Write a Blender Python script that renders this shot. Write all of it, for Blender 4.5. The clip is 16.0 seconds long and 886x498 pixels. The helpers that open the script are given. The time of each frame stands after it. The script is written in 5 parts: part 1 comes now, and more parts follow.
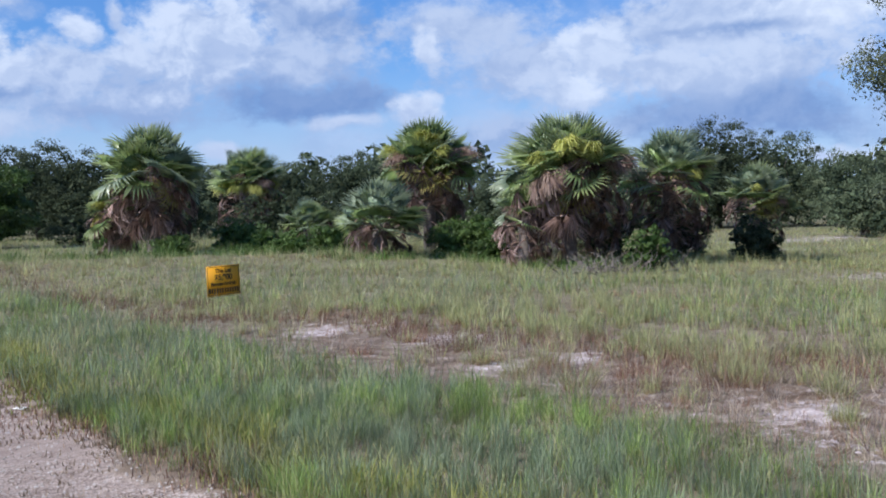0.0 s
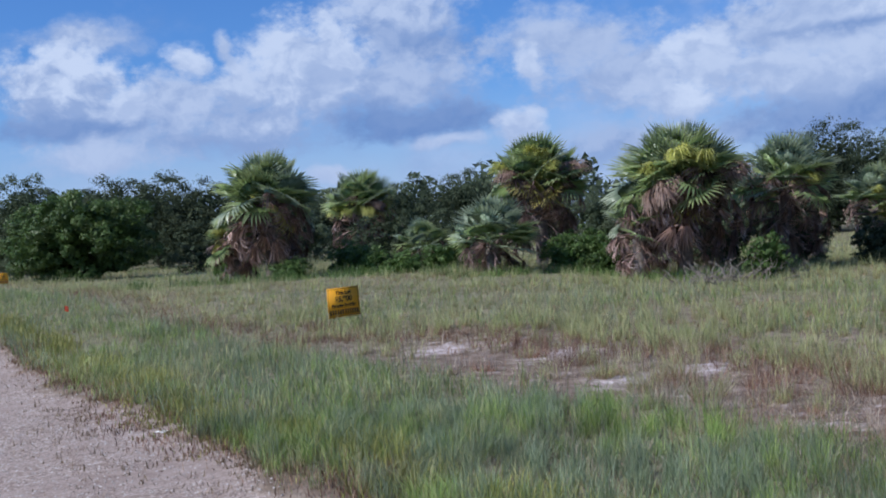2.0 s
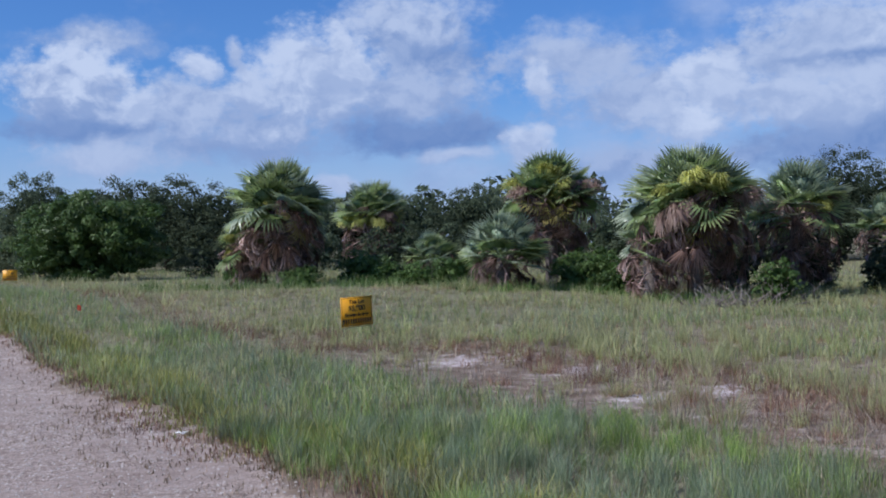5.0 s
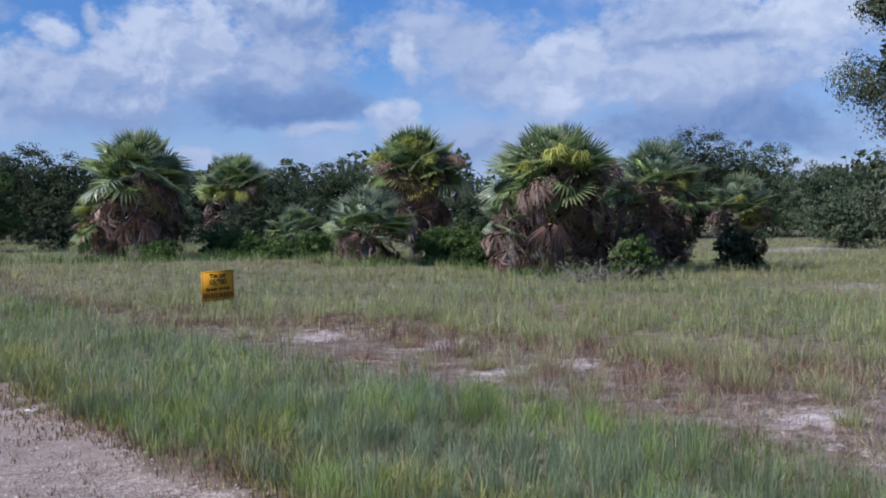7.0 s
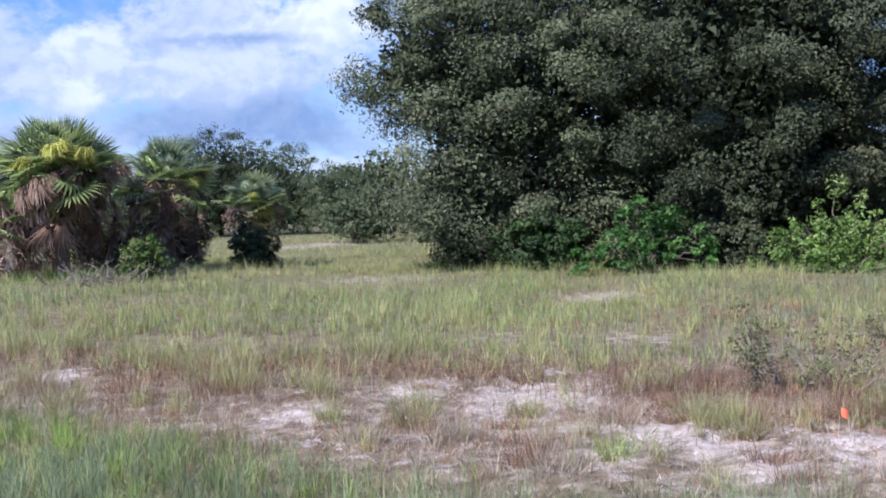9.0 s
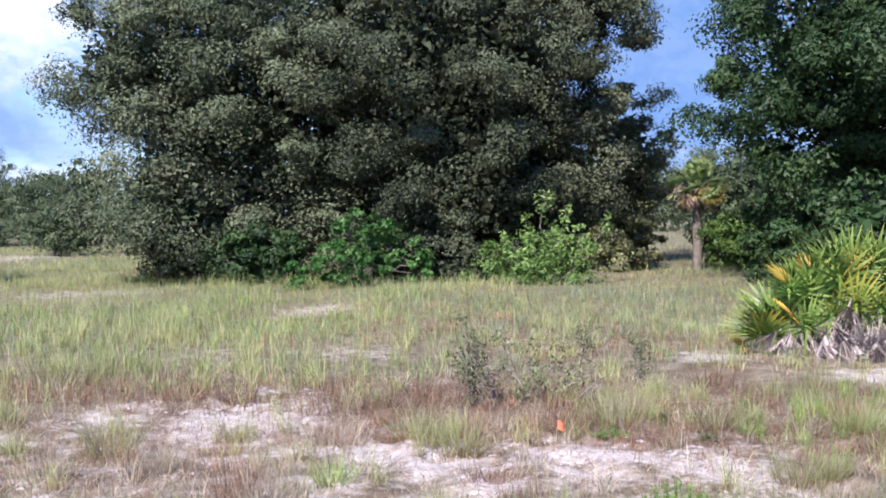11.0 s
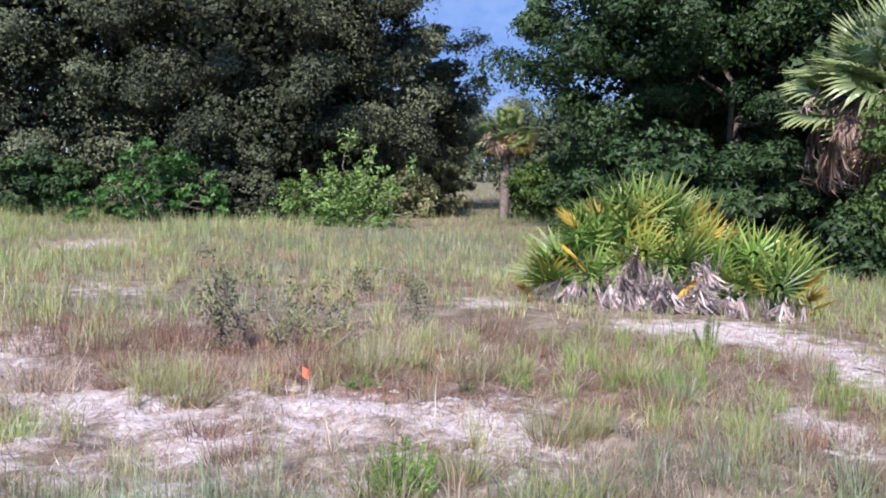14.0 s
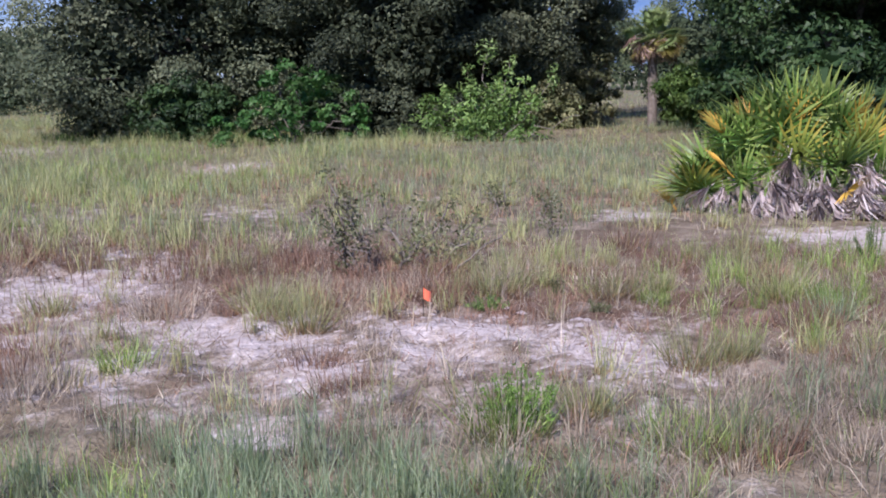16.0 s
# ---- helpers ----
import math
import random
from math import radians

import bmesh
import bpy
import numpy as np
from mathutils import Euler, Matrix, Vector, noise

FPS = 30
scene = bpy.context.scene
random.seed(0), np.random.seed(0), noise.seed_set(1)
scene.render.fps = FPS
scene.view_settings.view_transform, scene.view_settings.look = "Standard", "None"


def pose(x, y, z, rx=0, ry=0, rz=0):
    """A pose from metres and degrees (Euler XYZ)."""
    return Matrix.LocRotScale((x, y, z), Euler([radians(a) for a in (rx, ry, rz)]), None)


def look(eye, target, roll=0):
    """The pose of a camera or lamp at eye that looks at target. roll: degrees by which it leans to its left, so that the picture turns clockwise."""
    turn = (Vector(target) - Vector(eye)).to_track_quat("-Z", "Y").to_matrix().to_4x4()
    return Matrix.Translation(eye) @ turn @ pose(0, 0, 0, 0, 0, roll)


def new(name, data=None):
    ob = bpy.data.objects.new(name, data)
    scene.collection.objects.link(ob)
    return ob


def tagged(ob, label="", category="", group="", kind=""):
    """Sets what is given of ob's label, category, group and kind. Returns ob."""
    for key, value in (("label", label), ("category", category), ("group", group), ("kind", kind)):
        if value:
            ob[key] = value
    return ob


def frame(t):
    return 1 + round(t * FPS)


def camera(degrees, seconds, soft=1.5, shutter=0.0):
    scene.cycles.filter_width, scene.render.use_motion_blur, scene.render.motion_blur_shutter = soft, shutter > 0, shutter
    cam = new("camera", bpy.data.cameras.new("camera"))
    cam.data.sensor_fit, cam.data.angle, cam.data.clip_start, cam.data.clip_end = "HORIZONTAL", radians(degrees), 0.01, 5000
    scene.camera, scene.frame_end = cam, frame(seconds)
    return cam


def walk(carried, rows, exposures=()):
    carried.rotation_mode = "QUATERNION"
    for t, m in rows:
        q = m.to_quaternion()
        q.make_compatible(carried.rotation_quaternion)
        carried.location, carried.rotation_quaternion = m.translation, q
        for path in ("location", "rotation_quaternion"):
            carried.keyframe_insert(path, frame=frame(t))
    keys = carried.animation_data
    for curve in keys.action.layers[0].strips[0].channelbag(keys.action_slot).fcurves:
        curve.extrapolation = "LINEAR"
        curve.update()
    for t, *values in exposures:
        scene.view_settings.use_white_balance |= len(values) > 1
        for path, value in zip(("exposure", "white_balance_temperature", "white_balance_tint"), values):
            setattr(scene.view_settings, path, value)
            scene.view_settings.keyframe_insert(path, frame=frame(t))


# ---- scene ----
cam = camera(43.3, 16.0, 1.9)
PATH = [
    (0, (0.156, 0.122, 1.482), (0.039, 2.118, 1.414), -1.4),
    (0.5, (0.125, 0.138, 1.483), (-0.169, 2.115, 1.423), -1.5),
    (1, (0.094, 0.108, 1.474), (-0.285, 2.072, 1.425), -2.7),
    (1.5, (0.076, 0.037, 1.486), (-0.318, 1.997, 1.436), -4.2),
    (2, (0.061, 0.016, 1.501), (-0.248, 1.991, 1.47), -3.6),
    (2.5, (0.027, 0.004, 1.499), (-0.224, 1.988, 1.482), -3.1),
    (3, (0.002, -0.017, 1.503), (-0.251, 1.967, 1.495), -1.9),
    (3.5, (-0.022, -0.055, 1.501), (-0.29, 1.927, 1.494), -1.2),
    (4, (-0.05, -0.083, 1.498), (-0.332, 1.897, 1.487), -1.4),
    (6.3, (-0.129, -0.114, 1.502), (-0.465, 1.858, 1.506), -1.0),
    (6.5, (-0.118, -0.114, 1.501), (-0.407, 1.865, 1.505), -1.1),
    (7, (-0.104, -0.044, 1.483), (-0.178, 1.954, 1.428), -0.9),
    (7.5, (-0.042, 0.039, 1.465), (0.072, 2.031, 1.332), -0.9),
    (8, (0.062, 0.083, 1.471), (0.404, 2.049, 1.338), -1.8),
    (8.5, (0.2, 0.159, 1.461), (0.753, 2.076, 1.332), -2.5),
    (9, (0.297, 0.229, 1.463), (1.036, 2.086, 1.388), -1.6),
    (9.5, (0.315, 0.245, 1.458), (1.084, 2.09, 1.385), -1.0),
    (10, (0.346, 0.277, 1.468), (1.18, 2.094, 1.4), -1.5),
    (10.2, (0.34, 0.329, 1.471), (1.268, 2.1, 1.401), -1.4),
    (12.3, (1.097, 0.883, 1.316), (2.363, 2.429, 1.232), -0.9),
    (12.5, (1.167, 0.884, 1.299), (2.349, 2.489, 1.139), -1.3),
    (13, (1.264, 0.861, 1.285), (2.398, 2.495, 1.081), -1.3),
    (13.5, (1.315, 0.872, 1.303), (2.557, 2.43, 1.132), -0.5),
    (14, (1.357, 0.945, 1.292), (2.775, 2.347, 1.136), 1.6),
    (14.5, (1.394, 1.07, 1.268), (2.837, 2.45, 1.146), 1.5),
    (15, (1.503, 1.154, 1.243), (2.93, 2.521, 0.936), -0.0),
    (15.5, (1.654, 1.165, 1.25), (2.977, 2.629, 0.928), -0.4),
    (16, (1.749, 1.147, 1.247), (2.951, 2.715, 0.938), -1.1),
]
walk(cam, [(t, look(eye, target, roll)) for t, eye, target, roll in PATH],
     [(0, 0.22, 6200, 10), (1.5, 0.08, 6050, 11), (2.5, -0.06, 5900, 11), (7.0, -0.1, 6000, 13), (8.0, 0.2, 6100, 13), (9, 0.52, 6250, 13), (12.3, 0.9, 6400, 14), (14, 0.73, 6300, 17), (15, 0.7, 6200, 19), (16, 0.34, 6150, 20)])
# END WALK

# ---- world, sun and exposure ----
SUN_WAY = Vector((-0.76, -0.46, 0.78)).normalized()
world = bpy.data.worlds.new("sky")
scene.world = world
world.use_nodes = True


def build_sky():
    """Clear sky with a field of cumulus: soft ellipses in azimuth and height, torn by noise."""
    nt = world.node_tree
    nt.nodes.clear()
    add, link = nt.nodes.new, nt.links.new
    out, bg, sky = add("ShaderNodeOutputWorld"), add("ShaderNodeBackground"), add("ShaderNodeTexSky")
    sky.sky_type, sky.sun_disc = "NISHITA", False
    sky.sun_elevation = math.asin(SUN_WAY.z)
    sky.sun_rotation = math.atan2(SUN_WAY.x, SUN_WAY.y)
    sky.air_density, sky.dust_density, sky.ozone_density = 1.0, 0.4, 3.0
    bg.inputs["Strength"].default_value = 0.1
    link(bg.outputs[0], out.inputs[0])
    coord, xyz = add("ShaderNodeTexCoord"), add("ShaderNodeSeparateXYZ")
    link(coord.outputs["Generated"], xyz.inputs[0])

    def math_node(op, a, b=0.0, c=0.0, clamp=False):
        n = add("ShaderNodeMath")
        n.operation, n.use_clamp = op, clamp
        for i, v in enumerate((a, b, c)):
            if isinstance(v, (int, float)):
                n.inputs[i].default_value = v
            else:
                link(v, n.inputs[i])
        return n.outputs[0]

    def smooth(v, lo, hi):
        n = add("ShaderNodeMapRange")
        n.interpolation_type = "SMOOTHSTEP"
        link(v, n.inputs[0])
        n.inputs[1].default_value, n.inputs[2].default_value = lo, hi
        return n.outputs[0]

    az = math_node("ARCTAN2", xyz.outputs[0], xyz.outputs[1])
    el = math_node("ARCSINE", xyz.outputs[2])
    flat = add("ShaderNodeCombineXYZ")
    link(az, flat.inputs[0])
    link(math_node("MULTIPLY", el, 1.5), flat.inputs[1])

    def fbm(scale, detail, w):
        n = add("ShaderNodeTexNoise")
        n.noise_dimensions = "4D"
        link(flat.outputs[0], n.inputs["Vector"])
        n.inputs["W"].default_value, n.inputs["Scale"].default_value = w, scale
        n.inputs["Detail"].default_value, n.inputs["Roughness"].default_value = detail, 0.58
        return n.outputs["Fac"]

    def billow(dx, dy, scale, detail):
        """Rounded heads of cumulus; dx, dy shift the field in radians."""
        shift = add("ShaderNodeVectorMath")
        link(bent.outputs[0], shift.inputs[0])
        shift.inputs[1].default_value = (dx, dy, 0)
        n = add("ShaderNodeTexVoronoi")
        n.voronoi_dimensions, n.feature, n.normalize = "2D", "SMOOTH_F1", True
        link(shift.outputs[0], n.inputs["Vector"])
        n.inputs["Scale"].default_value, n.inputs["Detail"].default_value = scale, detail
        n.inputs["Roughness"].default_value, n.inputs["Lacunarity"].default_value = 0.55, 2.1
        n.inputs["Smoothness"].default_value = 0.35
        return math_node("SUBTRACT", 1.0, n.outputs["Distance"])

    big, fine, warp_a, warp_b, lit = fbm(8, 7, 0.3), fbm(24, 8, 1.7), fbm(14, 4, 3.1), fbm(14, 4, 5.2), fbm(18, 7, 8.4)
    wa = math_node("MULTIPLY_ADD", math_node("SUBTRACT", warp_a, 0.5), 0.05, az)
    we = math_node("MULTIPLY_ADD", math_node("SUBTRACT", warp_b, 0.5), 0.04, el)
    bent = add("ShaderNodeCombineXYZ")
    link(wa, bent.inputs[0])
    link(math_node("MULTIPLY", we, 1.25), bent.inputs[1])
    heads = billow(0, 0, 26, 4)
    relief = math_node("SUBTRACT", heads, billow(0.006, -0.012, 26, 4))

    def mix(fac, a, b):
        n = add("ShaderNodeMix")
        n.data_type = "RGBA"
        link(fac, n.inputs[0])
        for sock, v in ((n.inputs[6], a), (n.inputs[7], b)):
            if isinstance(v, tuple):
                sock.default_value = (*v, 1)
            else:
                link(v, sock)
        return n.outputs[2]

    white, pale, grey = (5.9, 6.7, 8.3), (4.0, 5.0, 7.3), (1.85, 2.95, 5.5)
    tint = add("ShaderNodeMix")
    tint.data_type, tint.blend_type = "RGBA", "MULTIPLY"
    tint.inputs[0].default_value = 1.0
    link(sky.outputs[0], tint.inputs[6])
    tint.inputs[7].default_value = (0.52, 0.80, 1.22, 1)
    colour = tint.outputs[2]
    # thin cloud all over, denser towards one side and the horizon
    veil = math_node("MULTIPLY", smooth(math_node("MULTIPLY_ADD", az, 0.16, math_node("MULTIPLY_ADD", el, -0.5, big)), 0.34, 0.66), 0.75)
    colour = mix(veil, colour, mix(smooth(lit, 0.36, 0.64), grey, pale))
    low = math_node("MULTIPLY", smooth(math_node("MULTIPLY", el, -1.0), -0.16, 0.0), 0.7)
    colour = mix(low, colour, (4.6, 5.5, 7.6))
    crisp = math_node("MULTIPLY", math_node("SUBTRACT", fbm(75, 6, 4.4), 0.5), 1.1)
    ragged = math_node("MULTIPLY_ADD", math_node("SUBTRACT", fine, 0.5), 1.1, math_node("MULTIPLY", math_node("MULTIPLY_ADD", math_node("SUBTRACT", heads, 0.62), 1.2, crisp), 1.0))
    puffs = math_node("MULTIPLY_ADD", relief, 5.0, math_node("MULTIPLY_ADD", lit, 3.0, -1.5))

    def cloud(a, e, w, h, top, base, soft=0.3):
        """Azimuth, height, half width and half height in degrees; lightness of its top and of its base; softness of its rim."""
        nonlocal colour
        u = math_node("MULTIPLY_ADD", wa, 1 / radians(w), -a / w)
        v = math_node("MULTIPLY_ADD", we, 1 / radians(h), -e / h)
        d = math_node("SQRT", math_node("MULTIPLY_ADD", u, u, math_node("MULTIPLY", v, v)))
        mask = smooth(math_node("SUBTRACT", ragged, d), -1.3 - 0.6 * soft, -0.75 + 1.2 * soft)
        shade = smooth(math_node("ADD", v, puffs), -1.1, 1.0)
        tone = lambda k: tuple(g + (q - g) * k for g, q in zip(grey, white))  # noqa: E731
        colour = mix(mask, colour, mix(shade, tone(base), tone(top)))

    cloud(-9, 17.5, 7, 2.2, 0.5, 0.1, 0.6)
    cloud(14, 17.2, 9, 2.6, 0.75, 0.2, 0.6)
    cloud(32, 12, 7, 4, 0.7, 0.2, 0.6)
    cloud(47, 8, 12, 9, -0.02, -0.14, 0.6)
    cloud(38.5, 12.0, 4, 1.8, 0.6, 0.35, 0.5)
    cloud(2, 3.8, 6, 0.8, 0.5, 0.2, 0.6)
    cloud(-20.7, 5.2, 5.8, 0.7, 0.3, 0.2, 0.6)
    cloud(-17.3, 6.1, 3.5, 1.2, 0.4, 0.2, 0.5)
    cloud(-10.8, 10.9, 3.5, 1.9, 0.75, 0.2, 0.3)
    cloud(-9.4, 9.6, 2.6, 0.9, 0.15, 0, 0.5)
    cloud(-10.9, 7.8, 4.1, 1.7, 0.6, 0.3, 0.3)
    cloud(-21.9, 7.0, 3.2, 1.7, 0.7, 0.35, 0.25)
    cloud(-26.5, 10.3, 2.6, 0.7, 0.5, 0.4, 0.5)
    cloud(-26.9, 7.9, 2.6, 2.1, 1.0, 0.3, 0.15)
    cloud(-27.0, 6.1, 3.8, 0.6, 0.1, 0, 0.4)
    cloud(-15.8, 8.3, 2.5, 2.5, 0.95, 0.4, 0.2)
    cloud(-18.6, 7.8, 1.5, 1.2, 0.85, 0.4, 0.2)
    cloud(-13.7, 9.3, 1.3, 1.4, 0.95, 0.5, 0.15)
    cloud(-21.3, 9.3, 0.9, 0.8, 0.98, 0.55, 0.25)
    cloud(-19.2, 10.0, 0.4, 0.6, 0.75, 0.5, 0.35)
    cloud(-9.6, 5.8, 4.1, 0.9, 0.05, -0.05, 0.3)
    cloud(-4.7, 5.2, 1.0, 1.0, 0.95, 0.55, 0.25)
    cloud(-8.2, 4.6, 1.7, 0.4, 0.7, 0.45, 0.45)
    cloud(-1.6, 9.3, 3.5, 1.2, 0.65, 0.4, 0.35)
    cloud(0.9, 7.4, 3.8, 1.6, 0.6, 0.35, 0.35)
    cloud(-3.7, 8.2, 0.8, 0.8, 0.9, 0.6, 0.15)
    cloud(4.9, 7.9, 1.6, 1.5, 0.9, 0.5, 0.15)
    cloud(3.1, 5.8, 2.2, 1.0, 0.75, 0.5, 0.3)
    cloud(11.2, 9.8, 4.9, 1.5, 0.8, 0.3, 0.3)
    cloud(10.6, 8.6, 4.1, 0.6, 0.1, 0, 0.5)
    cloud(11.0, 6.6, 4.6, 1.3, 0.6, 0.3, 0.3)
    cloud(12.0, 5.0, 3.8, 1.1, 0.12, 0, 0.5)
    cloud(-25.5, 4.7, 3.2, 0.8, 0.7, 0.55, 0.4)
    cloud(-14.1, 3.2, 1.2, 0.4, 0.7, 0.6, 0.3)
    cloud(-24.3, 7.4, 0.9, 1.0, 0.95, 0.6, 0.15)
    cloud(10.7, 8.8, 5.5, 1.7, 0.7, 0.45, 0.3)
    cloud(16.0, 9.4, 3.2, 1.7, 1.15, 0.8, 0.25)
    cloud(11.2, 8.5, 3.2, 0.4, 0.1, 0, 0.5)
    cloud(4.6, 8.0, 1.7, 1.2, 1.0, 0.6, 0.2)
    cloud(9.8, 6.7, 5.8, 1.5, 0.8, 0.5, 0.3)
    cloud(3.8, 5.9, 1.0, 0.8, 1.05, 0.8, 0.2)
    cloud(12.5, 4.3, 5.8, 1.2, 0.15, 0, 0.5)
    cloud(16.3, 2.3, 1.7, 0.5, 0.85, 0.6, 0.3)
    link(colour, bg.inputs[0])


build_sky()

sun = new("sun", bpy.data.lights.new("sun", "SUN"))
sun.data.energy, sun.data.angle, sun.data.color = 4.8, radians(0.6), (1.0, 0.95, 0.87)
sun.matrix_world = look(SUN_WAY * 100, (0, 0, 0))

# ---- materials ----


def material(name):
    m = bpy.data.materials.new(name)
    m.use_nodes = True
    nt = m.node_tree
    return m, nt, nt.nodes["Principled BSDF"], nt.nodes["Material Output"]


def node(nt, kind, **inputs):
    n = nt.nodes.new(kind)
    for key, value in inputs.items():
        n.inputs[key.replace("_", " ")].default_value = value
    return n


def ramp(nt, fac, *stops):
    n = nt.nodes.new("ShaderNodeValToRGB")
    while len(n.color_ramp.elements) < len(stops):
        n.color_ramp.elements.new(0.5)
    for el, (at, c) in zip(n.color_ramp.elements, stops):
        el.position, el.color = at, (*c, 1)
    nt.links.new(fac, n.inputs[0])
    return n.outputs[0]


def blend(nt, fac, a, b, mode="MIX"):
    n = nt.nodes.new("ShaderNodeMix")
    n.data_type, n.blend_type = "RGBA", mode
    for sock, v in ((n.inputs[0], fac), (n.inputs[6], a), (n.inputs[7], b)):
        if isinstance(v, (int, float)):
            sock.default_value = v
        elif isinstance(v, tuple):
            sock.default_value = (*v, 1)
        else:
            nt.links.new(v, sock)
    return n.outputs[2]


def noise_fac(nt, scale, detail=4, rough=0.6):
    c = nt.nodes.new("ShaderNodeTexCoord")
    n = node(nt, "ShaderNodeTexNoise", Scale=scale, Detail=detail, Roughness=rough)
    nt.links.new(c.outputs["Object"], n.inputs["Vector"])
    return n.outputs["Fac"]


def attr(nt, name):
    n = nt.nodes.new("ShaderNodeAttribute")
    n.attribute_name = name
    return n.outputs["Fac"]


def foliage(name, *stops, tip=None, root=None, light_through=0.3, rough=0.5, patch=0.35, gloss=0.3, vary=0.25):
    """Leaf and blade material: tone varies by leaf ('tone'), along the leaf ('along') and in patches."""
    m, nt, bsdf, out = material(name)
    col = ramp(nt, attr(nt, "tone"), *[(i / max(1, len(stops) - 1), c) for i, c in enumerate(stops)])
    info = nt.nodes.new("ShaderNodeObjectInfo")
    lum = node(nt, "ShaderNodeMapRange", To_Min=1 - vary, To_Max=1 + vary)
    nt.links.new(info.outputs["Random"], lum.inputs["Value"])
    hsv = node(nt, "ShaderNodeHueSaturation")
    nt.links.new(col, hsv.inputs["Color"])
    nt.links.new(lum.outputs[0], hsv.inputs["Value"])
    col = hsv.outputs[0]
    dim = ramp(nt, noise_fac(nt, 1.1, 3), (0.3, (1 - patch,) * 3), (0.7, (1 + patch,) * 3))
    col = blend(nt, 1.0, col, dim, "MULTIPLY")
    if tip:
        col = blend(nt, ramp(nt, attr(nt, "along"), (0.45, (0, 0, 0)), (1.0, (1, 1, 1))), col, tip)
    if root:
        col = blend(nt, ramp(nt, attr(nt, "along"), (0.0, (1, 1, 1)), (0.4, (0, 0, 0))), col, root)
    nt.links.new(col, bsdf.inputs["Base Color"])
    bsdf.inputs["Roughness"].default_value = rough
    bsdf.inputs["Specular IOR Level"].default_value = gloss
    thin = nt.nodes.new("ShaderNodeBsdfTranslucent")
    nt.links.new(col, thin.inputs["Color"])
    both = node(nt, "ShaderNodeMixShader", Fac=light_through)
    nt.links.new(bsdf.outputs[0], both.inputs[1])
    nt.links.new(thin.outputs[0], both.inputs[2])
    nt.links.new(both.outputs[0], out.inputs[0])
    return m


def plain(name, c1, c2, scale=8.0, rough=0.7, bump=0.2, metal=0.0):
    m, nt, bsdf, out = material(name)
    f = noise_fac(nt, scale, 6)
    nt.links.new(ramp(nt, f, (0.3, c1), (0.7, c2)), bsdf.inputs["Base Color"])
    bsdf.inputs["Roughness"].default_value, bsdf.inputs["Metallic"].default_value = rough, metal
    b = node(nt, "ShaderNodeBump", Strength=bump, Distance=0.02)
    nt.links.new(f, b.inputs["Height"])
    nt.links.new(b.outputs[0], bsdf.inputs["Normal"])
    return m


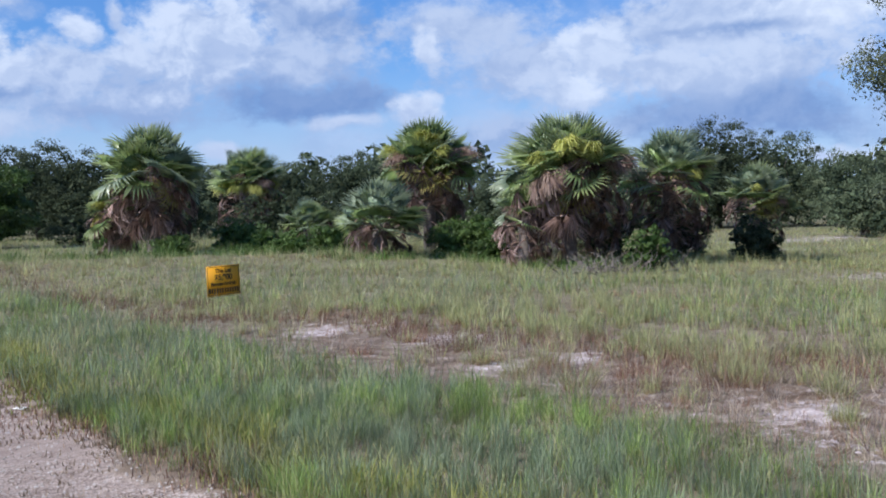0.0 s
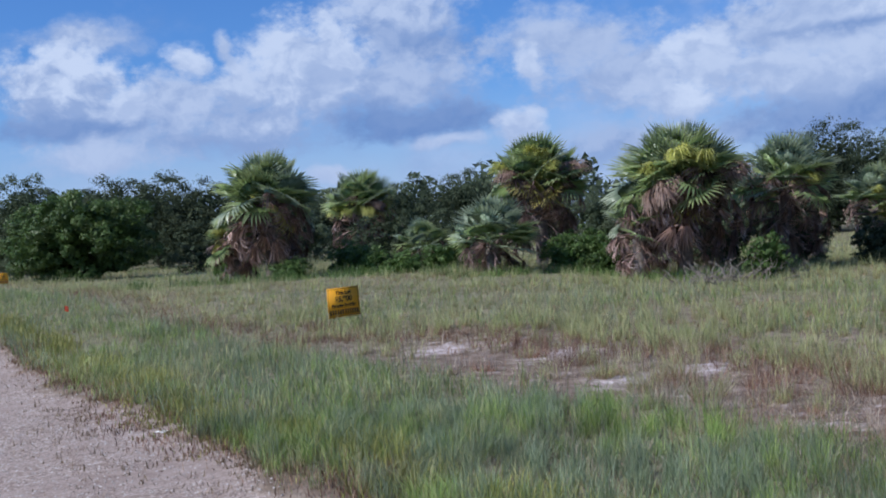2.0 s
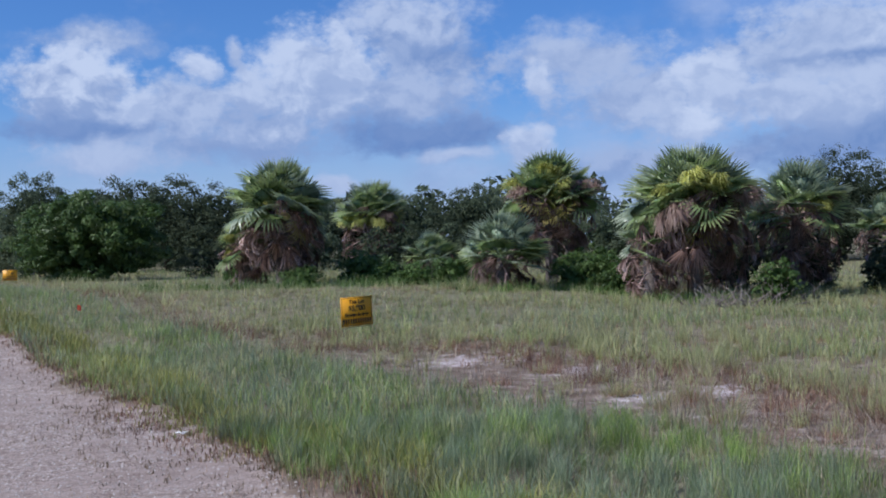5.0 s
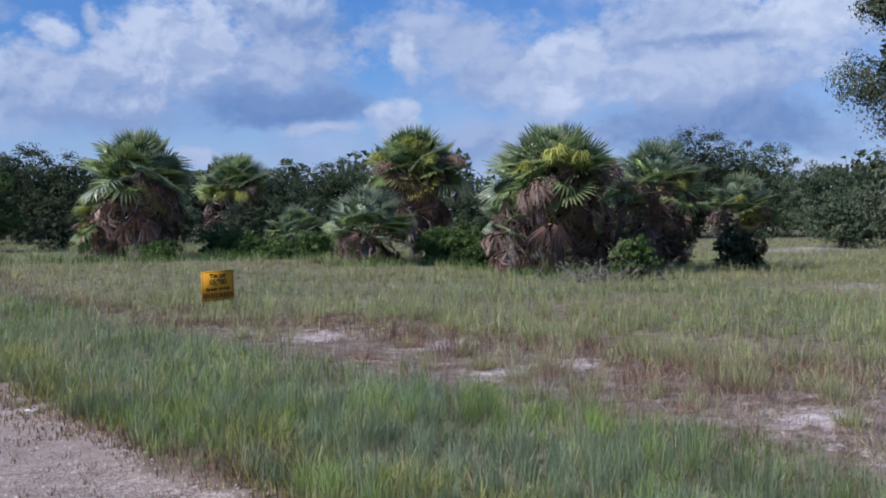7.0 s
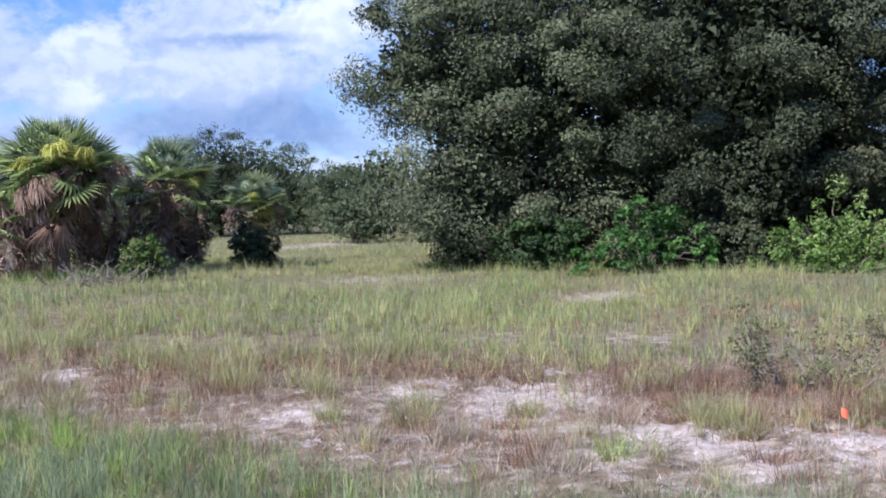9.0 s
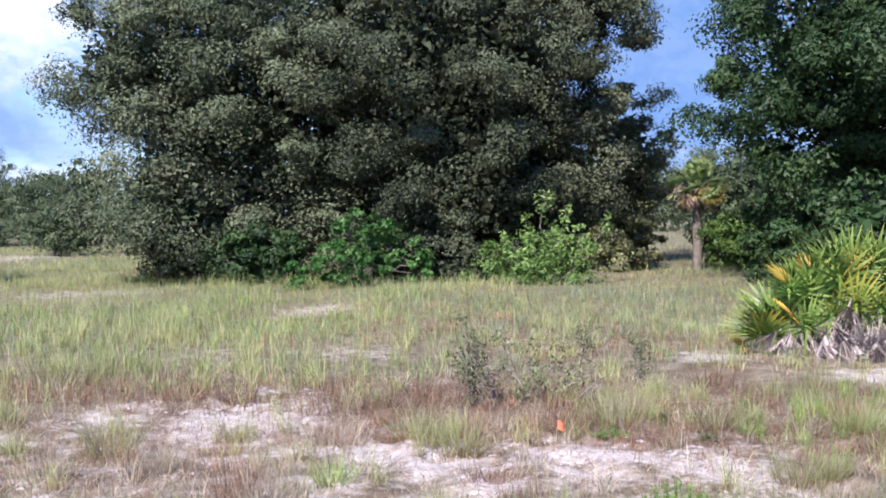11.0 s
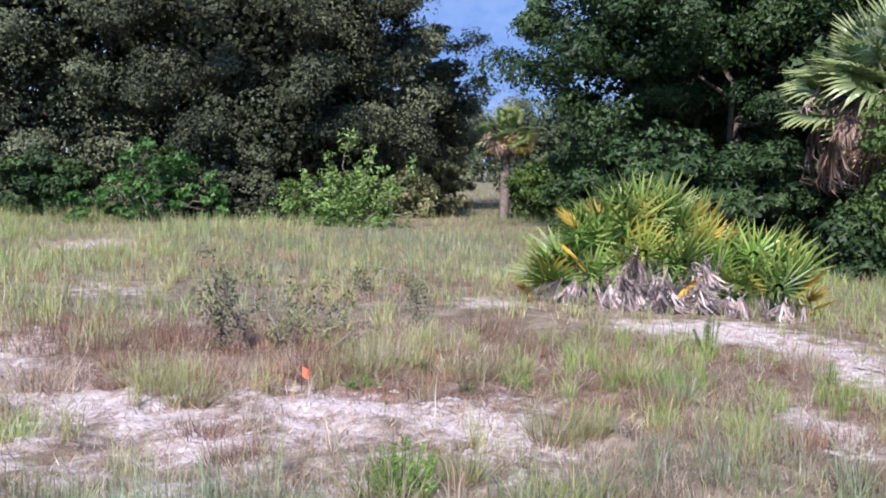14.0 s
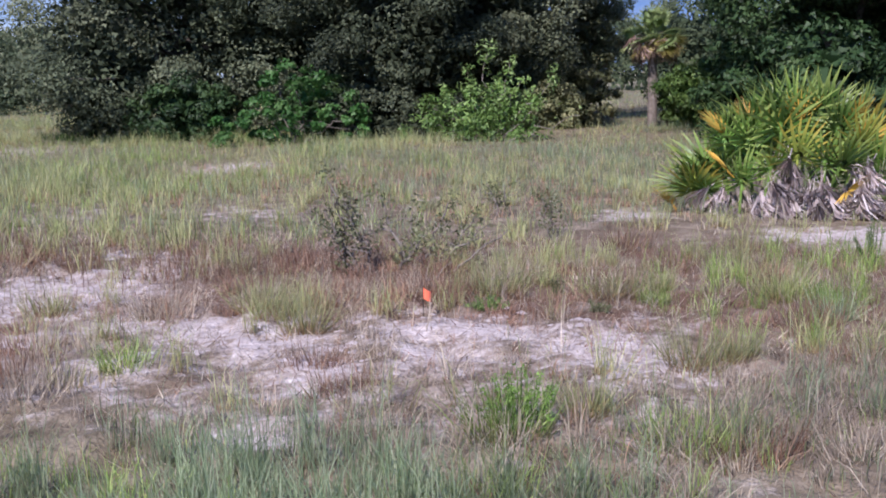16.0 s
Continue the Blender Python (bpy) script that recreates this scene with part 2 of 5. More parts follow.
def ground_material():
    m, nt, bsdf, out = material("ground_soil")
    big, mid, fine = noise_fac(nt, 0.5, 5), noise_fac(nt, 4.0, 6), noise_fac(nt, 40.0, 4)
    # brown litter, its dark end lowered to stand for shadow between tufts
    litter = ramp(nt, mid, (0.28, (0.105, 0.08, 0.058)), (0.5, (0.235, 0.187, 0.145)), (0.75, (0.42, 0.35, 0.285)))
    turf = ramp(nt, mid, (0.3, (0.14, 0.135, 0.08)), (0.7, (0.31, 0.295, 0.185)))
    col = blend(nt, attr(nt, "turf"), litter, turf)
    rust = ramp(nt, fine, (0.3, (0.10, 0.06, 0.042)), (0.55, (0.19, 0.12, 0.09)), (0.75, (0.31, 0.22, 0.175)))
    spots = node(nt, "ShaderNodeMath")
    spots.operation = "MULTIPLY"
    nt.links.new(attr(nt, "rust"), spots.inputs[0])
    nt.links.new(ramp(nt, noise_fac(nt, 2.1, 5, 0.7), (0.36, (0.15,) * 3), (0.56, (1, 1, 1))), spots.inputs[1])
    col = blend(nt, spots.outputs[0], col, rust)
    sand = ramp(nt, fine, (0.3, (0.52, 0.44, 0.43)), (0.5, (0.68, 0.60, 0.59)), (0.7, (0.80, 0.73, 0.725)))
    coarse = noise_fac(nt, 4.6, 10, 0.8)
    edge = node(nt, "ShaderNodeMath")
    edge.operation = "MULTIPLY_ADD"
    nt.links.new(coarse, edge.inputs[0])
    edge.inputs[1].default_value = 3.4
    less = node(nt, "ShaderNodeMath")
    less.operation = "SUBTRACT"
    nt.links.new(attr(nt, "sand"), less.inputs[0])
    less.inputs[1].default_value = 1.73
    nt.links.new(less.outputs[0], edge.inputs[2])
    # grey crumbs in the sand, with their small shadows painted into the colour
    crumb_shadow = ramp(nt, noise_fac(nt, 22.0, 7, 0.7), (0.36, (0.62, 0.58, 0.56)), (0.52, (1.0, 1.0, 1.0)), (0.7, (1.1, 1.1, 1.1)))
    sand = blend(nt, 0.85, sand, crumb_shadow, "MULTIPLY")
    col = blend(nt, ramp(nt, edge.outputs[0], (0.25, (0, 0, 0)), (1.0, (1, 1, 1))), col, sand)
    # gravel: pale stones set in dusty fines, with brown stains
    co = nt.nodes.new("ShaderNodeTexCoord")
    cells = node(nt, "ShaderNodeTexVoronoi", Scale=64.0)
    nt.links.new(co.outputs["Object"], cells.inputs["Vector"])
    grey = nt.nodes.new("ShaderNodeRGBToBW")
    nt.links.new(cells.outputs["Color"], grey.inputs[0])
    stones = ramp(nt, grey.outputs[0], (0.15, (0.14, 0.105, 0.085)), (0.45, (0.33, 0.268, 0.235)), (0.85, (0.64, 0.56, 0.51)))
    dust = ramp(nt, mid, (0.35, (0.27, 0.207, 0.178)), (0.65, (0.39, 0.316, 0.278)))
    patches = node(nt, "ShaderNodeTexVoronoi", Scale=26.0)
    nt.links.new(co.outputs["Object"], patches.inputs["Vector"])
    grey2 = nt.nodes.new("ShaderNodeRGBToBW")
    nt.links.new(patches.outputs["Color"], grey2.inputs[0])
    stones = blend(nt, 0.75, stones, ramp(nt, grey2.outputs[0], (0.2, (0.6, 0.55, 0.5)), (0.5, (1.0, 1.0, 1.0)), (0.8, (1.25, 1.22, 1.2))), "MULTIPLY")
    gravel = blend(nt, ramp(nt, big, (0.38, (0.1,) * 3), (0.62, (0.85,) * 3)), stones, dust)
    col = blend(nt, ramp(nt, attr(nt, "road"), (0.35, (0, 0, 0)), (0.65, (1, 1, 1))), col, gravel)
    stain = ramp(nt, coarse, (0.34, (0.66, 0.58, 0.52)), (0.62, (1.0, 1.0, 1.0)))
    col = blend(nt, ramp(nt, attr(nt, "road"), (0.3, (0.8,) * 3), (0.7, (0.4,) * 3)), col, stain, "MULTIPLY")
    nt.links.new(col, bsdf.inputs["Base Color"])
    bsdf.inputs["Roughness"].default_value = 0.95
    bsdf.inputs["Specular IOR Level"].default_value = 0.15
    soft = node(nt, "ShaderNodeMath")
    soft.operation = "MULTIPLY"
    nt.links.new(mid, soft.inputs[0])
    nt.links.new(ramp(nt, attr(nt, "road"), (0.2, (1, 1, 1)), (0.6, (0.12,) * 3)), soft.inputs[1])
    bump = node(nt, "ShaderNodeBump", Strength=0.6, Distance=0.03)
    nt.links.new(soft.outputs[0], bump.inputs["Height"])
    crust = node(nt, "ShaderNodeBump", Strength=0.7, Distance=0.035)
    lumps = node(nt, "ShaderNodeMath")
    lumps.operation = "MULTIPLY"
    nt.links.new(noise_fac(nt, 13.0, 5, 0.65), lumps.inputs[0])
    nt.links.new(ramp(nt, attr(nt, "road"), (0.2, (1, 1, 1)), (0.6, (0, 0, 0))), lumps.inputs[1])
    nt.links.new(lumps.outputs[0], crust.inputs["Height"])
    nt.links.new(bump.outputs[0], crust.inputs["Normal"])
    bump2 = node(nt, "ShaderNodeBump", Strength=0.5, Distance=0.012)
    nt.links.new(cells.outputs["Distance"], bump2.inputs["Height"])
    nt.links.new(crust.outputs[0], bump2.inputs["Normal"])
    nt.links.new(bump2.outputs[0], bsdf.inputs["Normal"])
    return m


GROUND = ground_material()
GRASS_GREEN = foliage("grass_green", (0.079, 0.132, 0.030), (0.238, 0.363, 0.085), (0.531, 0.627, 0.219), root=(0.193, 0.138, 0.075), light_through=0.35)
GRASS_BLUE = foliage("grass_bluish", (0.102, 0.150, 0.070), (0.250, 0.325, 0.179), (0.498, 0.570, 0.377), root=(0.173, 0.140, 0.095), light_through=0.35)
GRASS_GOLD = foliage("grass_golden", (0.118, 0.150, 0.053), (0.293, 0.320, 0.134), (0.534, 0.510, 0.268), tip=(0.42, 0.425, 0.225), root=(0.298, 0.155, 0.096), light_through=0.35)
GRASS_RED = foliage("grass_russet", (0.103, 0.050, 0.036), (0.278, 0.155, 0.108), (0.494, 0.340, 0.234), light_through=0.3)
GRASS_DRY = foliage("grass_dry", (0.154, 0.120, 0.090), (0.371, 0.300, 0.234), (0.639, 0.545, 0.436), light_through=0.3)
GRASS_EDGE = foliage("grass_edge", (0.148, 0.170, 0.044), (0.286, 0.300, 0.083), (0.445, 0.420, 0.139), root=(0.254, 0.130, 0.074), light_through=0.35)
GRASS_WEED = foliage("weed_mat", (0.10, 0.075, 0.045), (0.20, 0.145, 0.09), (0.33, 0.24, 0.15), light_through=0.2)
# Stops spread apart: sunlit and shadowed oak leaves are put into the colour.
OAK_LEAF = foliage("oak_leaf", (0.02, 0.029, 0.017), (0.08, 0.098, 0.057), (0.178, 0.194, 0.122), light_through=0.1, rough=0.65, gloss=0.2)
DARK_LEAF = foliage("tree_leaf", (0.012, 0.03, 0.01), (0.031, 0.062, 0.021), (0.068, 0.115, 0.04), light_through=0.18, rough=0.55, gloss=0.3)
# Lightened and slightly blued: the haze of distance is in this colour.
FAR_LEAF = foliage("far_leaf", (0.036, 0.052, 0.031), (0.085, 0.112, 0.064), (0.155, 0.18, 0.105), light_through=0.28, rough=0.8, gloss=0.1)
BUSH_LEAF = foliage("bush_leaf", (0.05, 0.10, 0.022), (0.09, 0.155, 0.038), (0.16, 0.23, 0.07), light_through=0.3)
BRIGHT_LEAF = foliage("bright_leaf", (0.028, 0.098, 0.021), (0.072, 0.195, 0.045), (0.192, 0.338, 0.119), light_through=0.3)
PALE_LEAF = foliage("pale_leaf", (0.075, 0.155, 0.035), (0.16, 0.27, 0.07), (0.34, 0.46, 0.17), light_through=0.3)
WEED_LEAF = foliage("weed_leaf", (0.10, 0.20, 0.04), (0.20, 0.34, 0.075), (0.36, 0.50, 0.15), light_through=0.35)
OLIVE_LEAF = foliage("olive_leaf", (0.07, 0.085, 0.04), (0.145, 0.155, 0.075), (0.30, 0.285, 0.155), light_through=0.25)
PALM_GREEN = foliage("palm_green", (0.10, 0.18, 0.055), (0.24, 0.345, 0.125), (0.44, 0.52, 0.24), tip=(0.40, 0.45, 0.20), light_through=0.38, rough=0.34, gloss=0.55)
PALM_BLUE = foliage("palm_bluish", (0.12, 0.195, 0.12), (0.255, 0.345, 0.225), (0.45, 0.52, 0.39), tip=(0.41, 0.46, 0.30), light_through=0.38, rough=0.34, gloss=0.55)
PALM_YELLOW = foliage("palm_yellow", (0.26, 0.28, 0.05), (0.38, 0.38, 0.08), (0.50, 0.45, 0.15), tip=(0.46, 0.36, 0.15), light_through=0.3)
PALM_DEAD = foliage("palm_dead", (0.10, 0.062, 0.05), (0.28, 0.18, 0.15), (0.60, 0.47, 0.44), light_through=0.15, rough=0.8, vary=0.7)
PLUME_YELLOW = foliage("plume_yellow", (0.34, 0.37, 0.09), (0.48, 0.49, 0.14), (0.60, 0.58, 0.22), light_through=0.35)
PLUME_BROWN = foliage("plume_brown", (0.20, 0.13, 0.10), (0.34, 0.23, 0.19), (0.46, 0.34, 0.28), light_through=0.3)
# The low stops are deepened to colour in the shadows among the fans.
FAN_GREEN = foliage("fan_green", (0.06, 0.15, 0.026), (0.17, 0.31, 0.06), (0.40, 0.53, 0.15), tip=(0.36, 0.42, 0.11), light_through=0.3, rough=0.4, gloss=0.4, vary=0.5)
FAN_YELLOW = foliage("fan_yellow", (0.16, 0.26, 0.04), (0.33, 0.40, 0.07), (0.50, 0.52, 0.12), tip=(0.60, 0.38, 0.06), light_through=0.3, rough=0.45)
FAN_ORANGE = foliage("fan_orange", (0.46, 0.38, 0.08), (0.62, 0.38, 0.07), (0.68, 0.34, 0.06), light_through=0.3)
FAN_DEAD = foliage("fan_dead", (0.259, 0.184, 0.171), (0.562, 0.464, 0.462), (0.842, 0.756, 0.770), light_through=0.15, rough=0.85, vary=0.45)
BARK = plain("bark", (0.07, 0.055, 0.045), (0.18, 0.155, 0.135), 9, 0.9, 0.7)
PALM_BARK = plain("palm_bark", (0.09, 0.072, 0.062), (0.24, 0.20, 0.18), 14, 0.9, 0.8)
TWIG = plain("twig", (0.12, 0.095, 0.08), (0.30, 0.26, 0.23), 20, 0.85, 0.4)
CLOD = plain("sand_clod", (0.34, 0.28, 0.27), (0.58, 0.50, 0.49), 14, 0.95, 0.5)
STONE = plain("stone", (0.20, 0.165, 0.145), (0.60, 0.54, 0.50), 18, 0.9, 0.3)
PANEL_YELLOW = plain("sign_plastic", (0.80, 0.36, 0.008), (0.84, 0.41, 0.012), 5, 0.5, 0.03)
INK = plain("sign_ink", (0.012, 0.011, 0.01), (0.02, 0.018, 0.016), 10, 0.6, 0.0)
WIRE = plain("wire", (0.03, 0.03, 0.03), (0.06, 0.055, 0.05), 40, 0.6, 0.1, 0.6)
FLAG_ORANGE = plain("flag_orange", (0.85, 0.15, 0.08), (0.9, 0.21, 0.11), 30, 0.5, 0.1)
FLAG_RED = plain("flag_red", (0.75, 0.07, 0.03), (0.8, 0.1, 0.04), 30, 0.5, 0.1)
PAPER = plain("paper", (0.72, 0.72, 0.70), (0.85, 0.85, 0.83), 20, 0.8, 0.3)

# ---- ground ----
ACROSS = np.array([0.775, 0.632])   # away from the road, into the lot
ALONG = np.array([0.632, -0.775])   # along the road
KERB = 2.74                         # the gravel's edge


def lattice(x, y, cell, seed):
    """Smooth value noise in 0..1 on arrays."""
    def corner(i, j):
        h = np.sin(i * 127.1 + j * 311.7 + seed * 74.7) * 43758.5453
        return h - np.floor(h)
    x, y = np.asarray(x, float) / cell, np.asarray(y, float) / cell
    i, j = np.floor(x), np.floor(y)
    u, v = x - i, y - j
    u, v = u * u * (3 - 2 * u), v * v * (3 - 2 * v)
    a = corner(i, j) * (1 - u) + corner(i + 1, j) * u
    b = corner(i, j + 1) * (1 - u) + corner(i + 1, j + 1) * u
    return a * (1 - v) + b * v


def step(v, lo, hi):
    k = np.clip((np.asarray(v, float) - lo) / (hi - lo), 0, 1)
    return k * k * (3 - 2 * k)


def road_coords(x, y):
    x, y = np.asarray(x, float), np.asarray(y, float)
    return ALONG[0] * x + ALONG[1] * y, ACROSS[0] * x + ACROSS[1] * y


def road_mask(x, y):
    s, n = road_coords(x, y)
    edge = KERB + 0.5 * (lattice(s, n, 0.9, 3) - 0.5) + 0.25 * (lattice(s, n, 0.3, 4) - 0.5)
    return step(edge - n, -0.15, 0.35) * step(n, -7.5, -6.8)


# bare sand: x, y, half length, half width, turn of the long axis in degrees
SAND_NEAR = [
    (4.0, 7.8, 0.45, 0.85, -44), (4.24, 6.3, 0.45, 0.42, -43), (4.27, 5.86, 0.28, 0.4, -42), (4.12, 5.15, 0.2, 0.35, -42), (5.1, 5.37, 0.45, 0.28, -43),
    (5.36, 4.7, 0.32, 0.4, -42), (5.25, 4.4, 0.22, 0.3, -42), (4.7, 5.03, 0.22, 0.3, -42), (3.55, 5.78, 0.15, 0.28, -42), (3.35, 8.55, 0.25, 0.43, -44),
    (3.52, 4.5, 0.18, 0.16, -41), (2.22, 7.85, 0.28, 0.46, -20), (3.32, 6.66, 0.2, 0.22, -19), (3.87, 6.67, 0.2, 0.3, -19), (3.3, 5.75, 0.14, 0.22, -18),
]
SAND_FAR = [
    (9.0, 15.5, 0.42, 0.9, -50), (8.9, 7.76, 0.28, 0.34, -47), (9.06, 6.0, 0.38, 0.32, -46),
    (9.31, 5.47, 0.42, 0.55, -35), (9.05, 4.68, 0.38, 0.65, -36), (8.4, 3.96, 0.26, 1.0, -37), (6.71, 3.4, 0.18, 0.5, -39),
    (0.79, 11.1, 0.26, 0.5, -15), (0.0, 10.6, 0.25, 0.38, -15), (0.66, 9.67, 0.22, 0.25, -10), (-2.27, 14.0, 0.3, 0.5, -17), (-0.6, 13.0, 0.4, 0.6, -12),
    (11.0, 43.0, 2.2, 0.9, 0), (14.8, 46.5, 3.0, 1.2, 10), (8.6, 36.0, 1.4, 0.7, 0),
]

SAND_FAINT = [(-1.5, 14.5, 0.45, 0.65, -20), (7.8, 22.2, 1.0, 1.6, -50), (6.6, 10.4, 0.5, 0.6, -44), (5.26, 11.4, 0.3, 0.5, -44), (8.36, 10.1, 0.2, 0.32, -48), (4.6, 8.6, 0.5, 0.5, -44)]


def sand_mask(x, y):
    x, y = np.asarray(x, float), np.asarray(y, float)
    s, n = road_coords(x, y)
    band = step(n, 5.2, 6.0) * (1 - step(n, 7.4, 8.6)) * step(s, -15.5, -13.0) * (1 - step(s, -0.1, 0.8))
    out = band * (0.18 + 0.22 * step(s, -6.5, -3.0))
    for k, (cx, cy, a, b, turn) in [(1.0, p) for p in SAND_NEAR + SAND_FAR] + [(0.55, p) for p in SAND_FAINT]:
        c, w = math.cos(radians(turn)), math.sin(radians(turn))
        u, v = (x - cx) * c + (y - cy) * w, -(x - cx) * w + (y - cy) * c
        out = np.maximum(out, k * np.exp(-((u / (1.25 * a)) ** 2 + (v / (1.25 * b)) ** 2) ** 1.3 * 0.9))
    return out


def height(x, y):
    x, y = np.asarray(x, float), np.asarray(y, float)
    far = np.hypot(x, y)
    rise = 0.045 * np.clip(8 - x, 0, 12) * step(far, 12, 29) * step(y, 0, 12)
    bumps = 0.07 * (lattice(x, y, 2.3, 1) - 0.5) + 0.03 * (lattice(x, y, 0.7, 2) - 0.5)
    s, n = road_coords(x, y)
    crumbs = 0.05 * (lattice(x, y, 0.23, 51) - 0.5) + 0.035 * (lattice(x, y, 0.11, 52) - 0.5)
    bumps = bumps + crumbs * step(n, 4.6, 5.6) * (1 - step(n, 9.5, 11.5)) * step(s, -8, -6)
    return rise + bumps * (1 - 0.75 * road_mask(x, y)) - 0.05 * road_mask(x, y)


def ground_z(x, y):
    return float(height(x, y))


def make_mesh(name, verts, faces, mat, attrs=None, smooth=False):
    """A mesh from arrays of corners and of triangles, with float attributes on the corners."""
    me = bpy.data.meshes.new(name)
    verts, faces = np.asarray(verts, np.float32), np.asarray(faces, np.int32)
    k = faces.shape[1]
    me.vertices.add(len(verts))
    me.vertices.foreach_set("co", verts.ravel())
    me.loops.add(faces.size)
    me.loops.foreach_set("vertex_index", faces.ravel())
    me.polygons.add(len(faces))
    me.polygons.foreach_set("loop_start", np.arange(0, faces.size, k, dtype=np.int32))
    if smooth:
        me.polygons.foreach_set("use_smooth", np.ones(len(faces), bool))
    for key, values in (attrs or {}).items():
        me.attributes.new(key, "FLOAT", "POINT").data.foreach_set("value", np.asarray(values, np.float32))
    me.materials.append(mat)
    me.update(calc_edges=True)
    return me


def make_ground():
    def axis(lo, hi, cell, fine):
        inner = np.concatenate([np.arange(lo, fine[0], cell), np.arange(fine[0], fine[1], 0.055), np.arange(fine[1], hi, cell)])
        grow = np.cumsum(0.5 * 1.25 ** np.arange(32))
        return np.concatenate([lo - grow[::-1], inner, inner[-1] + grow])
    xs, ys = axis(-16, 22, 0.3, (2, 7.5)), axis(-6, 34, 0.3, (3.5, 9))
    gx, gy = np.meshgrid(xs, ys)
    z = height(gx, gy)
    verts = np.stack([gx, gy, z], -1).reshape(-1, 3)
    i = np.arange(len(ys) - 1)[:, None] * len(xs) + np.arange(len(xs) - 1)[None]
    i = i.ravel()
    faces = np.stack([i, i + 1, i + 1 + len(xs), i + len(xs)], -1)
    s, n = road_coords(gx, gy)
    turf = np.clip(step(n, 9, 20) * 0.9 * (1 - 0.55 * step(s, -6, -2)) + 0.6 * (1 - 0.6 * step(s, -4, -1)) * step(n, 2.6, 3.2) * (1 - step(n, 5, 6.2)) + 0.75 * step(n, 2.6, 3.2) * (1 - step(s, -15, -11)), 0, 1) + 0.8 * (n < -7)
    rust = step(n, 7.2, 7.8) * (1 - step(n, 9.8, 11.0)) * step(s, -4.5, -2.5) * (1 - 0.7 * step(s, 1.8, 2.6)) + 0.3 * step(n, 5.4, 6.2) * (1 - step(n, 8.3, 9.2)) * (1 - step(s, -4.5, -2.5)) * step(s, -15.5, -13.0)
    rust = rust + 0.7 * np.exp(-((n - KERB - 0.15) / 0.22) ** 2)
    me = make_mesh("ground", verts, faces, GROUND, {"road": road_mask(gx, gy).ravel(), "sand": sand_mask(gx, gy).ravel(), "turf": np.clip(turf, 0, 1).ravel(), "rust": np.clip(rust, 0, 1).ravel()}, True)
    return tagged(new("ground", me), "sandy lot with a pale gravel road along its edge", "ground", kind="structure")


make_ground()

# ---- builders ----


def part(name, me, parent, label="", matrix=None):
    ob = new(name, me)
    ob.parent = parent
    if matrix is not None:
        ob.matrix_basis = matrix
    return tagged(ob, label)


def thing(name, x, y, label, category, group="", z=None, turn=0.0):
    ob = new(name)
    ob.empty_display_size = 0.2
    ob.matrix_basis = pose(x, y, ground_z(x, y) - 0.02 if z is None else z, 0, 0, turn)
    return tagged(ob, label, category, group)


def blades(rng, x, y, z, tall, wide, lean, turn=None, simple=False):
    """Grass blades: five corners and three triangles each, bent over towards the tip."""
    n = len(x)
    yaw = rng.uniform(0, 2 * np.pi, n) if turn is None else turn
    face = rng.uniform(0, 2 * np.pi, n)
    dx, dy = np.cos(yaw) * lean * tall, np.sin(yaw) * lean * tall
    wx, wy = np.cos(face) * wide / 2, np.sin(face) * wide / 2
    up = tall * np.sqrt(np.clip(1 - lean ** 2 * 0.8, 0.02, 1))
    if simple:
        v = np.stack([np.stack([x - wx, y - wy, z - 0.02], -1), np.stack([x + wx, y + wy, z - 0.02], -1), np.stack([x + dx, y + dy, z + up], -1)], 1)
        f = np.arange(3 * n).reshape(-1, 3)
        return v.reshape(-1, 3), f, {"tone": np.repeat(rng.uniform(0, 1, n), 3), "along": np.tile([0, 0, 1.0], n)}
    v = np.empty((n, 5, 3), np.float32)
    v[:, 0] = np.stack([x - wx, y - wy, z - 0.02], -1)
    v[:, 1] = np.stack([x + wx, y + wy, z - 0.02], -1)
    v[:, 2] = np.stack([x + dx * 0.35 + wx * 0.8, y + dy * 0.35 + wy * 0.8, z + up * 0.6], -1)
    v[:, 3] = np.stack([x + dx * 0.35 - wx * 0.8, y + dy * 0.35 - wy * 0.8, z + up * 0.6], -1)
    v[:, 4] = np.stack([x + dx, y + dy, z + up], -1)
    f = (np.array([[0, 1, 2], [0, 2, 3], [3, 2, 4]])[None] + 5 * np.arange(n)[:, None, None]).reshape(-1, 3)
    tone = np.repeat(rng.uniform(0, 1, n), 5)
    along = np.tile([0, 0, 0.6, 0.6, 1.0], n)
    return v.reshape(-1, 3), f, {"tone": tone, "along": along}


